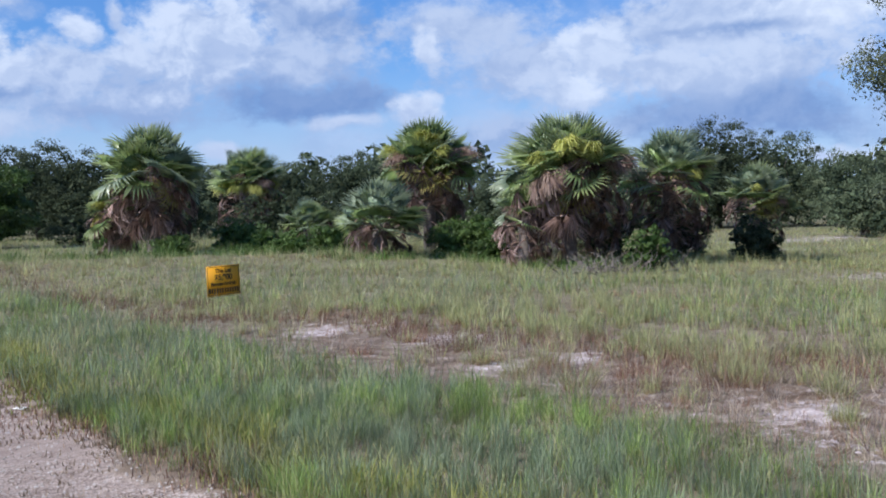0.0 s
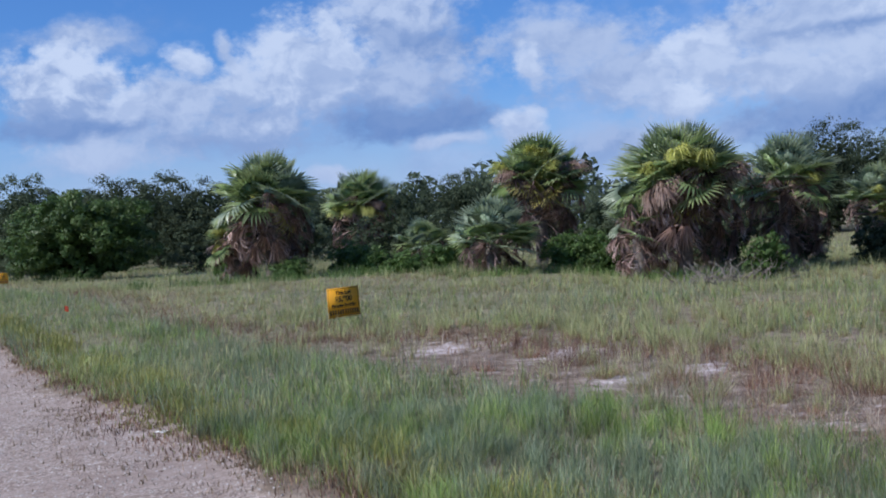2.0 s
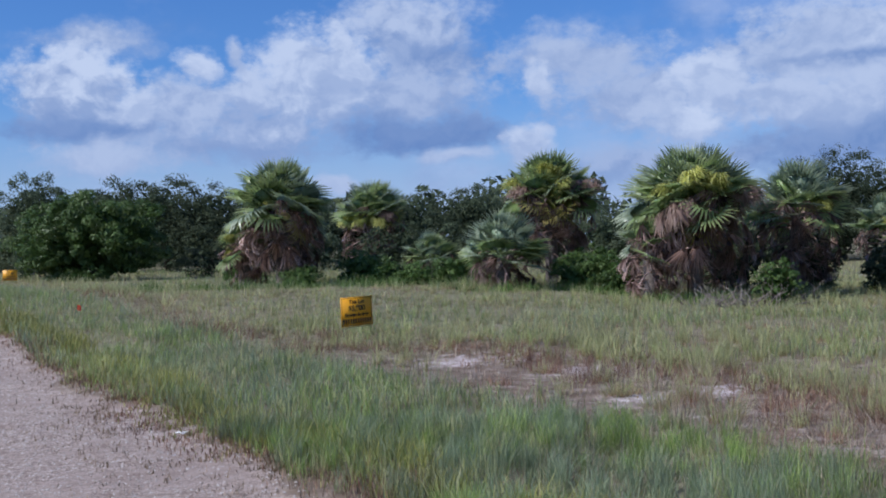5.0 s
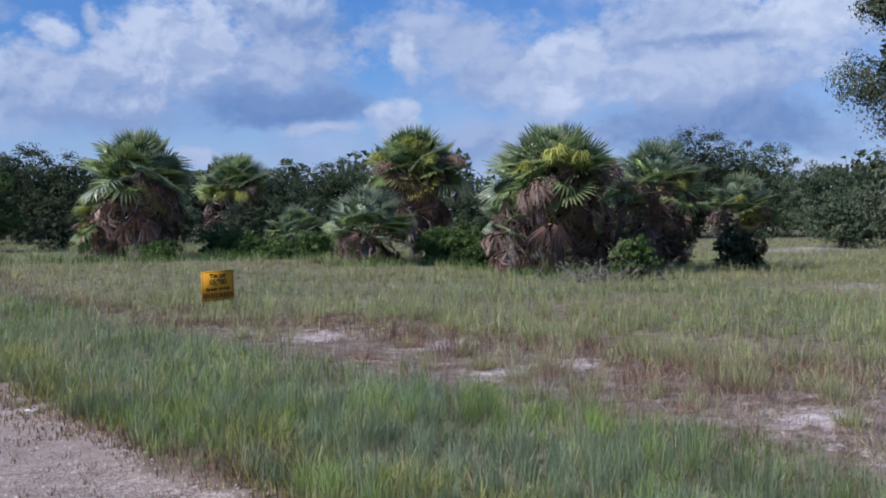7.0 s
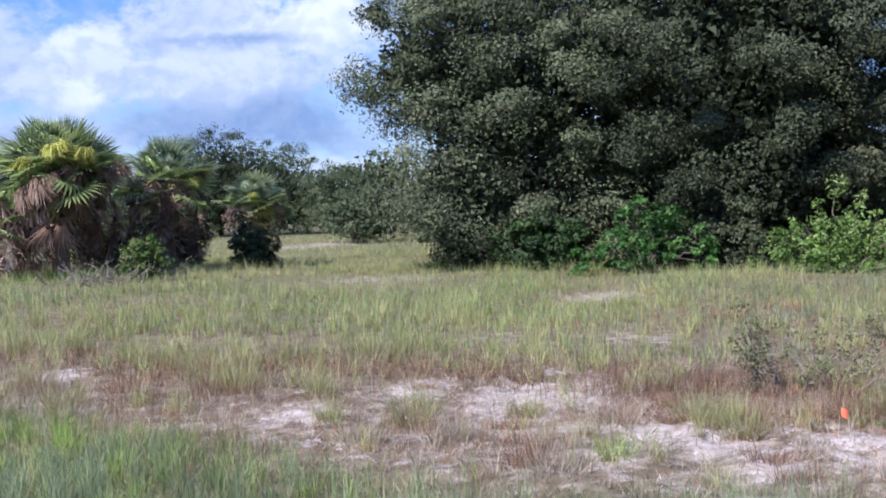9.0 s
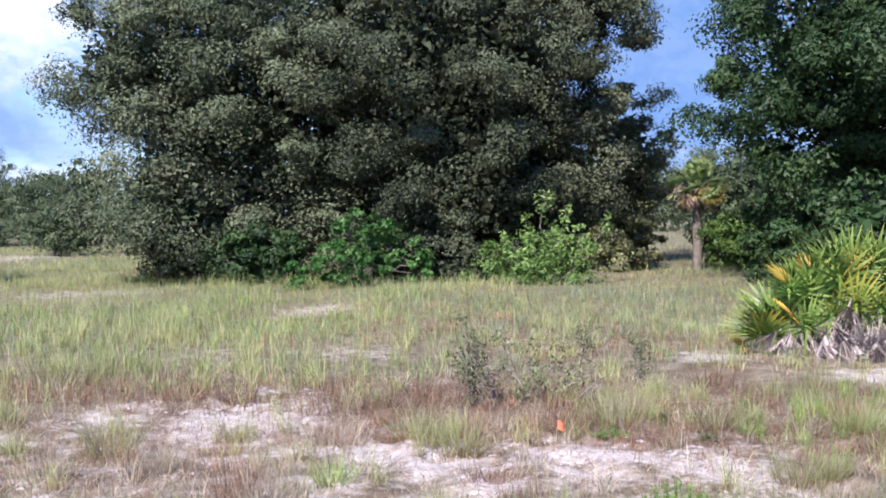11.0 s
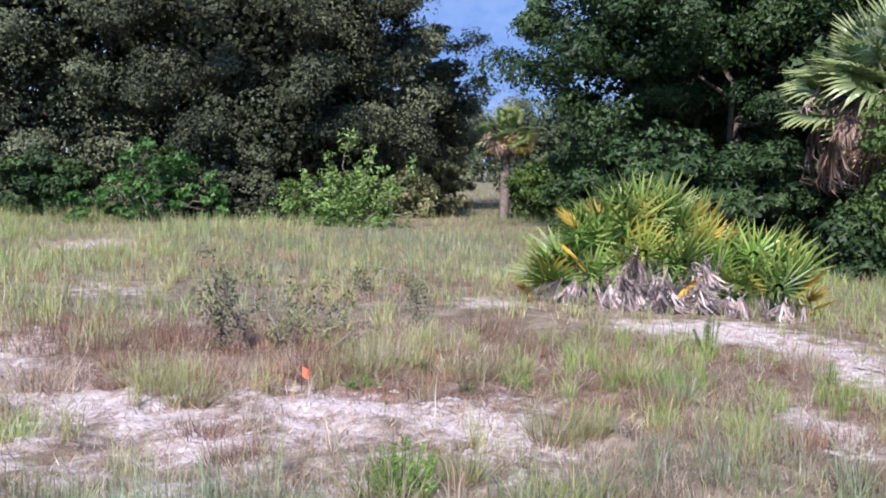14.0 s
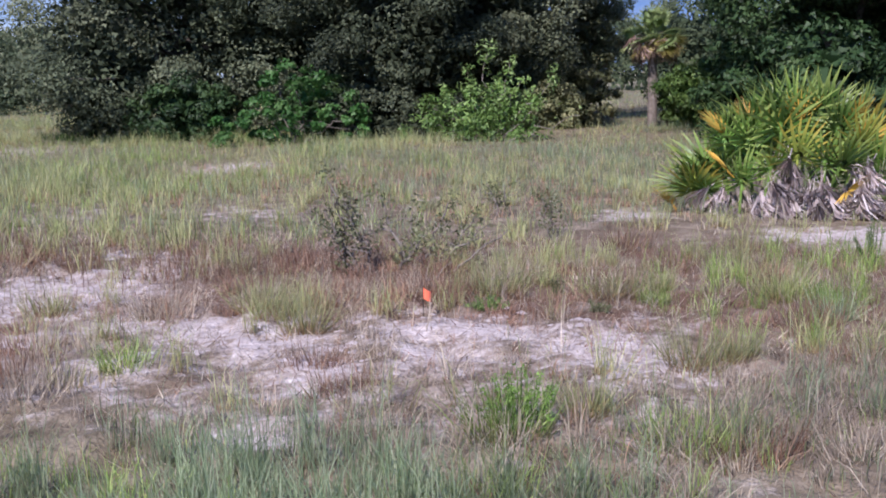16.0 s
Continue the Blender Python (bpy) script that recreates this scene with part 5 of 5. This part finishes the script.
def leafy_weed(x, y, r, tall, stems, mat, label, seed):
    """A low weed of many thin upright shoots with tiny leaves."""
    rng, rnd = np.random.default_rng(seed), random.Random(seed)
    root = thing("leafy_weed", x, y, label, "weed", "weeds")
    for i in range(stems):
        a, q = rnd.uniform(0, 6.28), r * rnd.random() ** 0.6
        foot = Vector((math.cos(a) * q * 0.5, math.sin(a) * q * 0.5, 0.0))
        tip = Vector((math.cos(a) * q, math.sin(a) * q, tall * rnd.uniform(0.6, 1.1) * (1.1 - 0.5 * q / r)))
        part("shoot", make_mesh("shoot", *tubes([[(tuple(foot), 0.004), (tuple(foot.lerp(tip, 0.5)), 0.003), (tuple(tip), 0.0015)]], 4), mat, {"tone": np.full(12, 0.3), "along": np.full(12, 0.5)}), root)
        c = np.array([tuple(foot.lerp(tip, k)) for k in (0.35, 0.5, 0.65, 0.8, 0.92, 1.0)])
        v, f, at = leaf_arrays(rng, c, np.full((6, 3), 0.014), 8, 0.02, 0.25, 0.6)
        part("leaves", make_mesh("leaves", v, f, mat, at), root)
    return root


leafy_weed(5.85, 5.18, 0.07, 0.09, 9, OLIVE_LEAF, "small grey-green weed on sand", 34)
leafy_weed(5.53, 5.68, 0.13, 0.08, 18, PALE_LEAF, "low yellow-green weed at the edge of bare sand", 35)
leafy_weed(4.24, 3.96, 0.15, 0.25, 34, WEED_LEAF, "bright green feathery weed in the verge", 36)
leafy_weed(6.07, 5.7, 0.06, 0.16, 8, OLIVE_LEAF, "small grey-green weed on sand", 39)
leafy_weed(8.27, 5.1, 0.12, 0.26, 12, BUSH_LEAF, "green weed beside a sandy trail", 40)

for i, (x, y, dx, dy, dz, r) in enumerate([(6.0, 6.6, 0.55, 0.1, 0.22, 0.008), (5.5, 6.3, 0.5, 0.3, 0.1, 0.006), (5.9, 6.2, 0.3, -0.25, 0.12, 0.005), (6.1, 6.9, 0.35, 0.2, 0.15, 0.006)]):
    rnd = random.Random(200 + i)
    z = ground_z(x, y)
    ob = new("fallen_twig", make_mesh("fallen_twig", *tubes([limb(rnd, (0, 0, 0.01), (dx, dy, dz), r, r * 0.4, 6, 0.06)], 5), TWIG, smooth=True))
    ob.matrix_basis = pose(x, y, z)
    tagged(ob, "bare grey twig lying in the grass", "twig", "fallen twigs")

# ---- grass ----


def wedge(rng, count, near, far, lo=-38.0, hi=72.0, power=1.0):
    """Scattered places in the part of the lot before the road, by bearing and range."""
    r = (near ** (2 * power) + (far ** (2 * power) - near ** (2 * power)) * rng.uniform(0, 1, count)) ** (0.5 / power)
    a = np.radians(rng.uniform(lo, hi, count))
    return 0.6 + r * np.sin(a), 0.4 + r * np.cos(a), r


def tussock(rng, x, y, cell, pull):
    """Draws places towards nearby centres, so that blades stand in tufts; also a random number for each tuft."""
    i, j = np.floor(x / cell), np.floor(y / cell)
    h = lambda a: np.modf(np.abs(np.sin(i * 12.9898 + j * 78.233 + a) * 43758.5453))[0]  # noqa: E731
    cx, cy = (i + h(1.0)) * cell, (j + h(2.0)) * cell
    k = (1 - pull) + pull * rng.uniform(0.0, 1.0, len(x)) ** 1.5
    return cx + (x - cx) * k, cy + (y - cy) * k, h(3.0)


def grass(name, label, mat, seed, bands, keep, cell=0.36, pull=0.84):
    """bands: (count, near, far, width); keep(x, y, s, n, u) gives the chance, height and lean of a blade."""
    rng = np.random.default_rng(seed)
    out, n0 = [], 0
    for count, near, far, wide in bands:
        x, y, r = wedge(rng, count, near, far)
        x, y, u = tussock(rng, x + seed, y, cell, pull)
        x = x - seed
        s, n = road_coords(x, y)
        chance, tall, lean = keep(x, y, s, n, u)
        ok = rng.uniform(0, 1, len(x)) < chance
        x, y, u, tall, lean = x[ok], y[ok], u[ok], (tall * np.ones_like(x))[ok], (lean * np.ones_like(x))[ok]
        tall = tall * (0.3 + 1.1 * u) * rng.uniform(0.3, 1.25, len(x))
        lean = np.clip(lean * rng.uniform(0.1, 1.7, len(x)), 0, 0.98)
        v, f, at = blades(rng, x, y, height(x, y), tall, wide * rng.uniform(0.6, 1.3, len(x)), lean, simple=wide > 0.0089)
        at["tone"] = np.clip(0.75 * at["tone"] + 0.25 * np.repeat(u, len(v) // max(1, len(x))), 0, 1)
        out.append((v, f + n0, at))
        n0 += len(v)
    me = make_mesh(name, np.concatenate([o[0] for o in out]), np.concatenate([o[1] for o in out]), mat, {k: np.concatenate([o[2][k] for o in out]) for k in ("tone", "along")})
    return tagged(new(name, me), label, "grass", kind="stuff")


def off_road(x, y):
    return 1 - step(road_mask(x, y), 0.1, 0.6)


def verge(n, s):
    """The green strip beside the road, thinner where the lot is trodden."""
    end = 5.0 - 0.5 * step(s, -5, -3) + 0.35 * step(s, -2.4, -1.0) + 0.9 * step(s, -0.6, 0.6)
    return step(n, 2.45, 3.0) * (1 - step(n, end, end + 1.1)) * (1 - 0.5 * step(s, -5.5, -3.5) * (1 - step(s, -2.6, -1.2))) * (1 - 0.55 * step(s, -0.6, 0.6) * step(n, 4.6, 5.6))


def start(s, n):
    """Where the taller field grass begins: nearer to the road towards the far end."""
    return 7.9 - 2.1 * (1 - step(s, -15.5, -12.5)) + 0.7 * step(s, -8.0, -5.5) + 0.9 * step(s, -3.5, -1.0)


def left(s, lo=-6.0, hi=-1.0):
    return 1 - step(s, lo, hi)


def keep_green(x, y, s, n, u):
    patch = lattice(x, y, 1.3, 11)
    strip = verge(n, s) * (0.45 * (1 - left(s)) + left(s)) * step(patch, 0.1, 0.5) * (0.3 + 0.7 * step(u, 0.35, 0.5))
    field = (0.12 + 0.18 * left(s, -6, -2)) * step(n - start(s, n), 0.0, 1.5) * step(patch, 0.35, 0.75)
    lot = 0.5 * (1 - left(s, -1, 1)) * step(n, 6.4, 7.2) * step(patch, 0.5, 0.8) * step(u, 0.55, 0.7)
    return off_road(x, y) * (strip + field + lot) * (1 - 0.9 * sand_mask(x, y)), 0.14 + 0.08 * patch * left(s, -5, 0) + 0.05 * step(n, 8, 10), 0.5


def keep_blue(x, y, s, n, u):
    patch = lattice(x, y, 1.1, 12)
    strip = 1.15 * verge(n, s) * step(patch, 0.05, 0.4) * (0.35 + 0.65 * step(u, 0.35, 0.5))
    field = (0.36 + 0.21 * (1 - left(s, -5, -1))) * step(n - start(s, n), 0.3, 2.0) * step(patch, 0.25, 0.65)
    return off_road(x, y) * (strip + field) * (1 - 0.9 * sand_mask(x, y)), 0.15 + 0.10 * patch, 0.45


def keep_gold(x, y, s, n, u):
    patch = lattice(x, y, 1.7, 13)
    edge = np.exp(-((n - 2.95) / 0.3) ** 2) * left(s, -3, 1) * 0.5
    field = step(n - start(s, n), 0.0, 1.3) * (0.25 + 0.75 * step(patch, 0.25, 0.65)) * (0.20 + 0.80 * left(s, -7, -3) + 0.2 * step(n, 13, 17))
    front = np.exp(-((n - start(s, n) - 1.0) / 0.9) ** 2) * left(s, -4.5, -2.5)
    field = field + 0.8 * front
    c = off_road(x, y) * (edge + np.minimum(field, 1)) * (1 - 0.8 * sand_mask(x, y)) * step(u, 0.15, 0.5)
    band = step(n, 5.4, 6.2) * (1 - step(n, 7.6, 8.6)) * off_road(x, y)
    c = np.maximum(c, 0.7 * step(n, 7.4, 8.2) * (1 - left(s, -6, -3)) * step(u, 0.62, 0.7) * step(patch, 0.3, 0.5) * (1 - 0.8 * sand_mask(x, y)) * (1 - step(n, 15, 18)))
    c = np.maximum(c, 0.3 * verge(n, s) * off_road(x, y) * left(s, -3.5, -1.5))
    c = np.maximum(c, 0.6 * band * step(u, 0.8, 0.86) * (1 - 0.7 * sand_mask(x, y)))
    return c, 0.14 + 0.14 * patch * (0.35 + 0.65 * left(s, -6, -1)) + 0.03 * step(n, 14, 20) + 0.07 * front, 0.6


def keep_red(x, y, s, n, u):
    patch = lattice(x, y, 1.1, 14)
    lot = step(n, 7.2, 8.2) * (1 - step(n, 10.5, 12.5)) * (1 - left(s, -4.5, -2.0))
    band = 0.9 * np.exp(-((n - 8.0) / 0.7) ** 2) + 0.38 * lot + 0.45 * np.exp(-((n - 2.75) / 0.25) ** 2) + 0.3 * step(n, 9, 12) + 1.1 * step(n, 9, 11) * step(lattice(x, y, 3.2, 44), 0.55, 0.75) + 0.55 * np.exp(-((n - 6.4) / 0.9) ** 2)
    return off_road(x, y) * band * step(patch, 0.3, 0.7) * (1 - 0.85 * sand_mask(x, y)) * step(u, 0.45, 0.75), 0.05 + 0.07 * patch, 0.97


def keep_stems(x, y, s, n, u):
    patch = lattice(x, y, 1.4, 41)
    edge = n - start(s, n) + 0.1 - 0.6 * (lattice(x, y, 2.5, 42) - 0.5)
    return 1.3 * np.exp(-((edge - 0.25) / 0.5) ** 2) * step(patch, 0.15, 0.45) * left(s, -3, -0.5) * (1 - 0.6 * sand_mask(x, y)), 0.13 + 0.07 * patch, 0.55


def keep_dry(x, y, s, n, u):
    patch = lattice(x, y, 0.9, 15)
    c = (0.18 + 0.2 * (1 - left(s, -6, -3)) * step(n, 8, 10) + 0.75 * np.exp(-((n - 6.4) / 1.3) ** 2) + 0.15 * (1 - left(s, -3, 1)) * step(n, 5, 6)) * step(patch, 0.1, 0.6)
    c = c + 0.15 * (1 - left(s, -1, 0.5)) * step(n, 4, 5) * (1 - step(n, 7.5, 8.5))
    c = off_road(x, y) * c * (1 - 0.9 * sand_mask(x, y)) * step(u, 0.1, 0.5)
    tufts = 0.5 * off_road(x, y) * step(n, 5.2, 6.0) * (1 - step(n, 9, 10)) * step(u, 0.78, 0.84) * (1 - 0.8 * sand_mask(x, y))
    return np.maximum(c, tufts), 0.07 + 0.05 * patch + 0.05 * step(u, 0.78, 0.84), 0.97


def keep_weed(x, y, s, n, u):
    patch = lattice(x, y, 0.5, 16) * 0.6 + lattice(x, y, 0.2, 17) * 0.4
    return (0.28 + 0.72 * step(n, 2.0, 2.7)) * step(n, 1.2, 2.3) * (1 - step(n, 3.0, 3.5)) * step(patch, 0.42, 0.56), 0.05, 0.95


grass("weed_mat", "low brown weeds creeping over the gravel edge", GRASS_WEED, 6, [(330000, 3.5, 12, 0.012), (110000, 12, 30, 0.024)], keep_weed, 0.12, 0.5)
grass("green_grass", "fresh green grass along the road verge", GRASS_GREEN, 1, [(265000, 3.0, 9, 0.003), (165000, 9, 20, 0.0055), (130000, 20, 36, 0.011), (60000, 36, 62, 0.022)], keep_green, 0.22, 0.72)
grass("bluish_grass", "blue-green grass along the road verge", GRASS_BLUE, 2, [(285000, 3.0, 9, 0.003), (155000, 9, 20, 0.0055), (130000, 20, 36, 0.011), (50000, 36, 62, 0.022)], keep_blue, 0.2, 0.7)
grass("golden_grass", "tall green-gold grass over the lot", GRASS_GOLD, 3, [(110000, 3.0, 9, 0.0034), (150000, 9, 16, 0.0055), (260000, 16, 34, 0.0105), (120000, 34, 62, 0.022)], keep_gold)
grass("russet_grass", "russet dry grass in tufts on sand", GRASS_RED, 4, [(170000, 3.0, 9, 0.0034), (140000, 9, 18, 0.006), (120000, 18, 36, 0.011)], keep_red, 0.26, 0.8)
grass("russet_stems", "red-brown grass stems at the edge of the field", GRASS_RED, 7, [(60000, 5.0, 10, 0.0045), (170000, 10, 20, 0.0092), (60000, 20, 30, 0.012)], keep_stems, 0.2, 0.6)
grass("straw", "pale dry straw lying among the grass", GRASS_DRY, 5, [(140000, 3.0, 9, 0.0034), (100000, 9, 18, 0.006), (80000, 18, 36, 0.011)], keep_dry, 0.2, 0.7)


def fringe(count, mat, off, tall0, tall1, seed, name, label):
    """The yellow-green ragged edge of the verge, with brown stalks where it meets the gravel."""
    rng = np.random.default_rng(seed)
    s = -1.5 - 32 * rng.uniform(0, 1, count) ** 1.6
    n = KERB + off + rng.normal(0, 0.2, count) + 0.5 * (lattice(s, s * 0, 0.9, 3) - 0.5)
    x, y = ALONG[0] * s + ACROSS[0] * n, ALONG[1] * s + ACROSS[1] * n
    ok = (np.hypot(x, y) > 3.2) & (lattice(x, y, 0.25, 21) > 0.3)
    x, y, n = x[ok], y[ok], n[ok]
    tall = (tall0 + tall1 * step(n, 2.7, 3.2)) * rng.uniform(0.5, 1.2, len(x))
    wide = 0.004 + 0.00045 * np.hypot(x, y)
    v, f, at = blades(rng, x, y, height(x, y), tall, wide * rng.uniform(0.7, 1.2, len(x)), np.clip(rng.uniform(0.1, 0.9, len(x)), 0, 0.95))
    return tagged(new(name, make_mesh(name, v, f, mat, at)), label, "grass", kind="stuff")


fringe(19000, GRASS_EDGE, 0.34, 0.07, 0.15, 8, "fringe_grass", "yellow-green grass fringe along the gravel")
fringe(13000, GRASS_RED, 0.06, 0.06, 0.07, 18, "fringe_stalks", "red-brown stalks where grass meets gravel")

# ---- russet tufts that stand alone ----


def tuft(x, y, r, tall, mat, label, seed):
    rng = np.random.default_rng(seed)
    n = int(190 + 400 * max(0.0, r - 0.25))
    a, q = rng.uniform(0, 2 * np.pi, n), r * 0.8 * rng.uniform(0, 1, n) ** 0.7
    px, py = np.cos(a) * q, np.sin(a) * q * rng.uniform(0.5, 1.0)
    v, f, at = blades(rng, px, py, np.zeros(n), tall * rng.uniform(0.5, 1.1, n), np.full(n, 0.0045), np.clip(rng.uniform(0.1, 1.0, n), 0, 0.97), a + rng.normal(0, 0.9, n), simple=True)
    ob = new("grass_tuft", make_mesh("grass_tuft", v, f, mat, at))
    ob.matrix_basis = pose(x, y, ground_z(x, y))
    return tagged(ob, label, "grass tuft", "grass tufts")


for i, (x, y, r, h, m) in enumerate([(-0.42, 11.7, 0.42, 0.3, 0), (0.55, 10.2, 0.45, 0.32, 0), (0.79, 12.8, 0.5, 0.42, 1), (3.62, 10.2, 0.55, 0.45, 1), (1.3, 9.2, 0.35, 0.25, 0), (1.9, 9.0, 0.4, 0.25, 0), (-4.6, 16.8, 0.3, 0.25, 0), (-4.5, 16.6, 0.3, 0.22, 0), (4.6, 6.5, 0.2, 0.3, 1), (5.5, 6.0, 0.25, 0.3, 0), (7.6, 6.6, 0.3, 0.28, 0), (3.7, 7.3, 0.18, 0.25, 1), (6.2, 5.4, 0.25, 0.3, 1)]):
    tuft(x, y, r, h, (GRASS_RED, GRASS_GOLD)[m], ("russet grass tuft on bare sand", "green-gold grass tuft on bare sand")[m], 300 + i)

def tuft_field(count, seed):
    """Separate tufts of grass on the bare strip and in the russet part of the lot."""
    rnd = random.Random(seed)
    kinds = [(GRASS_RED, "russet grass tuft lying over bare sand", 0.22, 0.16), (GRASS_GOLD, "green-gold grass tuft on bare sand", 0.16, 0.30), (GRASS_DRY, "pale dry grass tuft on bare sand", 0.2, 0.17), (GRASS_BLUE, "blue-green grass tuft on sandy ground", 0.16, 0.22)]
    for i in range(count):
        s, n = rnd.uniform(-11, 2.2), rnd.uniform(5.7, 9.6)
        x, y = ALONG[0] * s + ACROSS[0] * n, ALONG[1] * s + ACROSS[1] * n
        mat, label, r, h = rnd.choices(kinds, (5, 3, 4, 0.4))[0]
        k = rnd.uniform(0.6, 1.3)
        if math.hypot(x - 5.1, y - 5.5) < 0.6 or rnd.random() < 0.45 * float(sand_mask(x, y)):
            continue
        tuft(float(x), float(y), r * k, h * k, mat, label, seed + i)


tuft_field(130, 400)
for i, (x, y, r, h) in enumerate([(4.15, 3.92, 0.22, 0.3), (3.75, 3.6, 0.25, 0.2), (4.55, 3.5, 0.22, 0.2), (3.5, 5.7, 0.16, 0.2), (6.3, 5.2, 0.14, 0.12)]):
    tuft(x, y, r, h, GRASS_GREEN, "fresh green grass clump in the verge", 520 + i)

# ---- loose gravel ----


def loose_gravel(count):
    rng = np.random.default_rng(9)
    s, n = rng.uniform(-22, 2, count), rng.uniform(-0.5, 3.1, count)
    x, y = ALONG[0] * s + ACROSS[0] * n, ALONG[1] * s + ACROSS[1] * n
    ok = (road_mask(x, y) > 0.2) & (np.hypot(x, y) > 2.5)
    x, y = x[ok], y[ok]
    z = height(x, y)
    five = np.array([(1, 0, -0.3), (0.2, 1, -0.3), (-1, 0.3, -0.3), (-0.1, -1, -0.3), (0, 0, 1)], float)
    tri = np.array([(0, 1, 4), (1, 2, 4), (2, 3, 4), (3, 0, 4)])
    k = rng.uniform(0.5, 1.0, (len(x), 5, 1)) * rng.uniform(0.005, 0.02, (len(x), 1, 1))
    v = five[None] * k * np.array([1, 1, 0.6]) + np.stack([x, y, z + 0.003], -1)[:, None]
    f = tri[None] + 5 * np.arange(len(x))[:, None, None]
    return tagged(new("loose_gravel", make_mesh("loose_gravel", v.reshape(-1, 3), f.reshape(-1, 3), STONE)), "loose pale stones on the gravel road", "gravel", kind="stuff")


loose_gravel(21000)


def straw_litter(count, seed, mat, name, label):
    """Short broken straws lying flat over the bare strip and the trodden part of the lot."""
    rng = np.random.default_rng(seed)
    s, n = rng.uniform(-7.5, 3.2, count), rng.uniform(3.4, 10.5, count)
    x, y = ALONG[0] * s + ACROSS[0] * n, ALONG[1] * s + ACROSS[1] * n
    ok = rng.uniform(0, 1, count) < (0.25 + 0.75 * step(lattice(x, y, 0.3, seed), 0.35, 0.65)) * (1 - 0.55 * sand_mask(x, y))
    x, y = x[ok], y[ok]
    v, f, at = blades(rng, x, y, height(x, y) + 0.022, rng.uniform(0.03, 0.10, len(x)), rng.uniform(0.003, 0.006, len(x)), np.full(len(x), 0.995) * rng.uniform(0.93, 1.0, len(x)), simple=True)
    return tagged(new(name, make_mesh(name, v, f, mat, at)), label, "straw", kind="stuff")


straw_litter(26000, 61, GRASS_DRY, "straw_litter", "pale broken straws lying over sandy ground")
straw_litter(20000, 62, GRASS_RED, "brown_litter", "red-brown dead stems lying over sandy ground")


def foot_grass(count):
    """Taller grass and weeds along the feet of the palms and the oaks."""
    rng = np.random.default_rng(71)
    k = rng.uniform(0, 1, count)
    x = -12 + 29 * k
    front = 26.2 - 2.6 * np.exp(-((x - 1.4) / 1.6) ** 2) - 1.0 * np.exp(-((x + 2.8) / 1.2) ** 2) - 5.5 * step(x, 8.5, 13)
    y = front + rng.normal(0, 0.45, count)
    ok = (lattice(x, y, 0.55, 72) > 0.5) & ~((x > 4.6) & (x < 9.6))
    x, y = x[ok], y[ok]
    tall = (0.1 + 0.3 * lattice(x, y, 0.8, 73)) * rng.uniform(0.4, 1.2, len(x))
    v, f, at = blades(rng, x, y, height(x, y), tall, rng.uniform(0.008, 0.016, len(x)), rng.uniform(0.05, 0.9, len(x)))
    return tagged(new("foot_grass", make_mesh("foot_grass", v, f, BUSH_LEAF, at)), "tall green grass and weeds at the feet of palms", "grass", kind="stuff")


foot_grass(12000)


def brush_pile(x, y, half, tall, count, label, seed):
    """A heap of dead grey-brown twigs."""
    rnd = random.Random(seed)
    root = thing("brush_pile", x, y, label, "brush")
    for i in range(count):
        a = (rnd.gauss(0, half * 0.5), rnd.gauss(0, 0.25), rnd.uniform(-0.02, 0.1))
        b = (a[0] + rnd.uniform(-0.5, 0.5), a[1] + rnd.uniform(-0.3, 0.3), rnd.uniform(0.2, 1.0) * tall)
        part("twig", make_mesh("twig", *tubes([limb(rnd, a, b, rnd.uniform(0.008, 0.016), 0.004, 4, 0.15)], 4), TWIG, smooth=True), root)
    return root


brush_pile(1.9, 22.2, 0.9, 0.5, 70, "heap of dead grey-brown branches before a palm", 91)
brush_pile(3.3, 23.2, 0.5, 0.55, 26, "heap of dead grey-brown branches before a palm", 92)


def sand_clods(count):
    """Lumps of trampled sand where the ground is bare."""
    rng = np.random.default_rng(19)
    s, n = rng.uniform(-6, 2.5, count), rng.uniform(5.5, 11, count)
    x, y = ALONG[0] * s + ACROSS[0] * n, ALONG[1] * s + ACROSS[1] * n
    ok = rng.uniform(0, 1, count) < 1.0 * sand_mask(x, y) - 0.4 + 0.6 * (lattice(x, y, 0.35, 31) - 0.5)
    x, y = x[ok], y[ok]
    six = np.arange(6) * np.pi / 3
    ring = np.stack([np.cos(six), np.sin(six), 0 * six - 0.4], -1)
    dome = np.concatenate([ring, [[0.15, 0.1, 1.0]]])
    tri = np.array([(i, (i + 1) % 6, 6) for i in range(6)])
    wide = rng.uniform(0.01, 0.038, (len(x), 1, 1)) * rng.uniform(0.6, 1.3, (len(x), 7, 1))
    v = dome[None] * wide * np.array([1, 1, 0.26]) + np.stack([x, y, height(x, y)], -1)[:, None]
    f = tri[None] + 7 * np.arange(len(x))[:, None, None]
    return tagged(new("sand_clods", make_mesh("sand_clods", v.reshape(-1, 3), f.reshape(-1, 3), CLOD)), "pale lumps of loose sand on bare ground", "sand", kind="stuff")


sand_clods(22000)
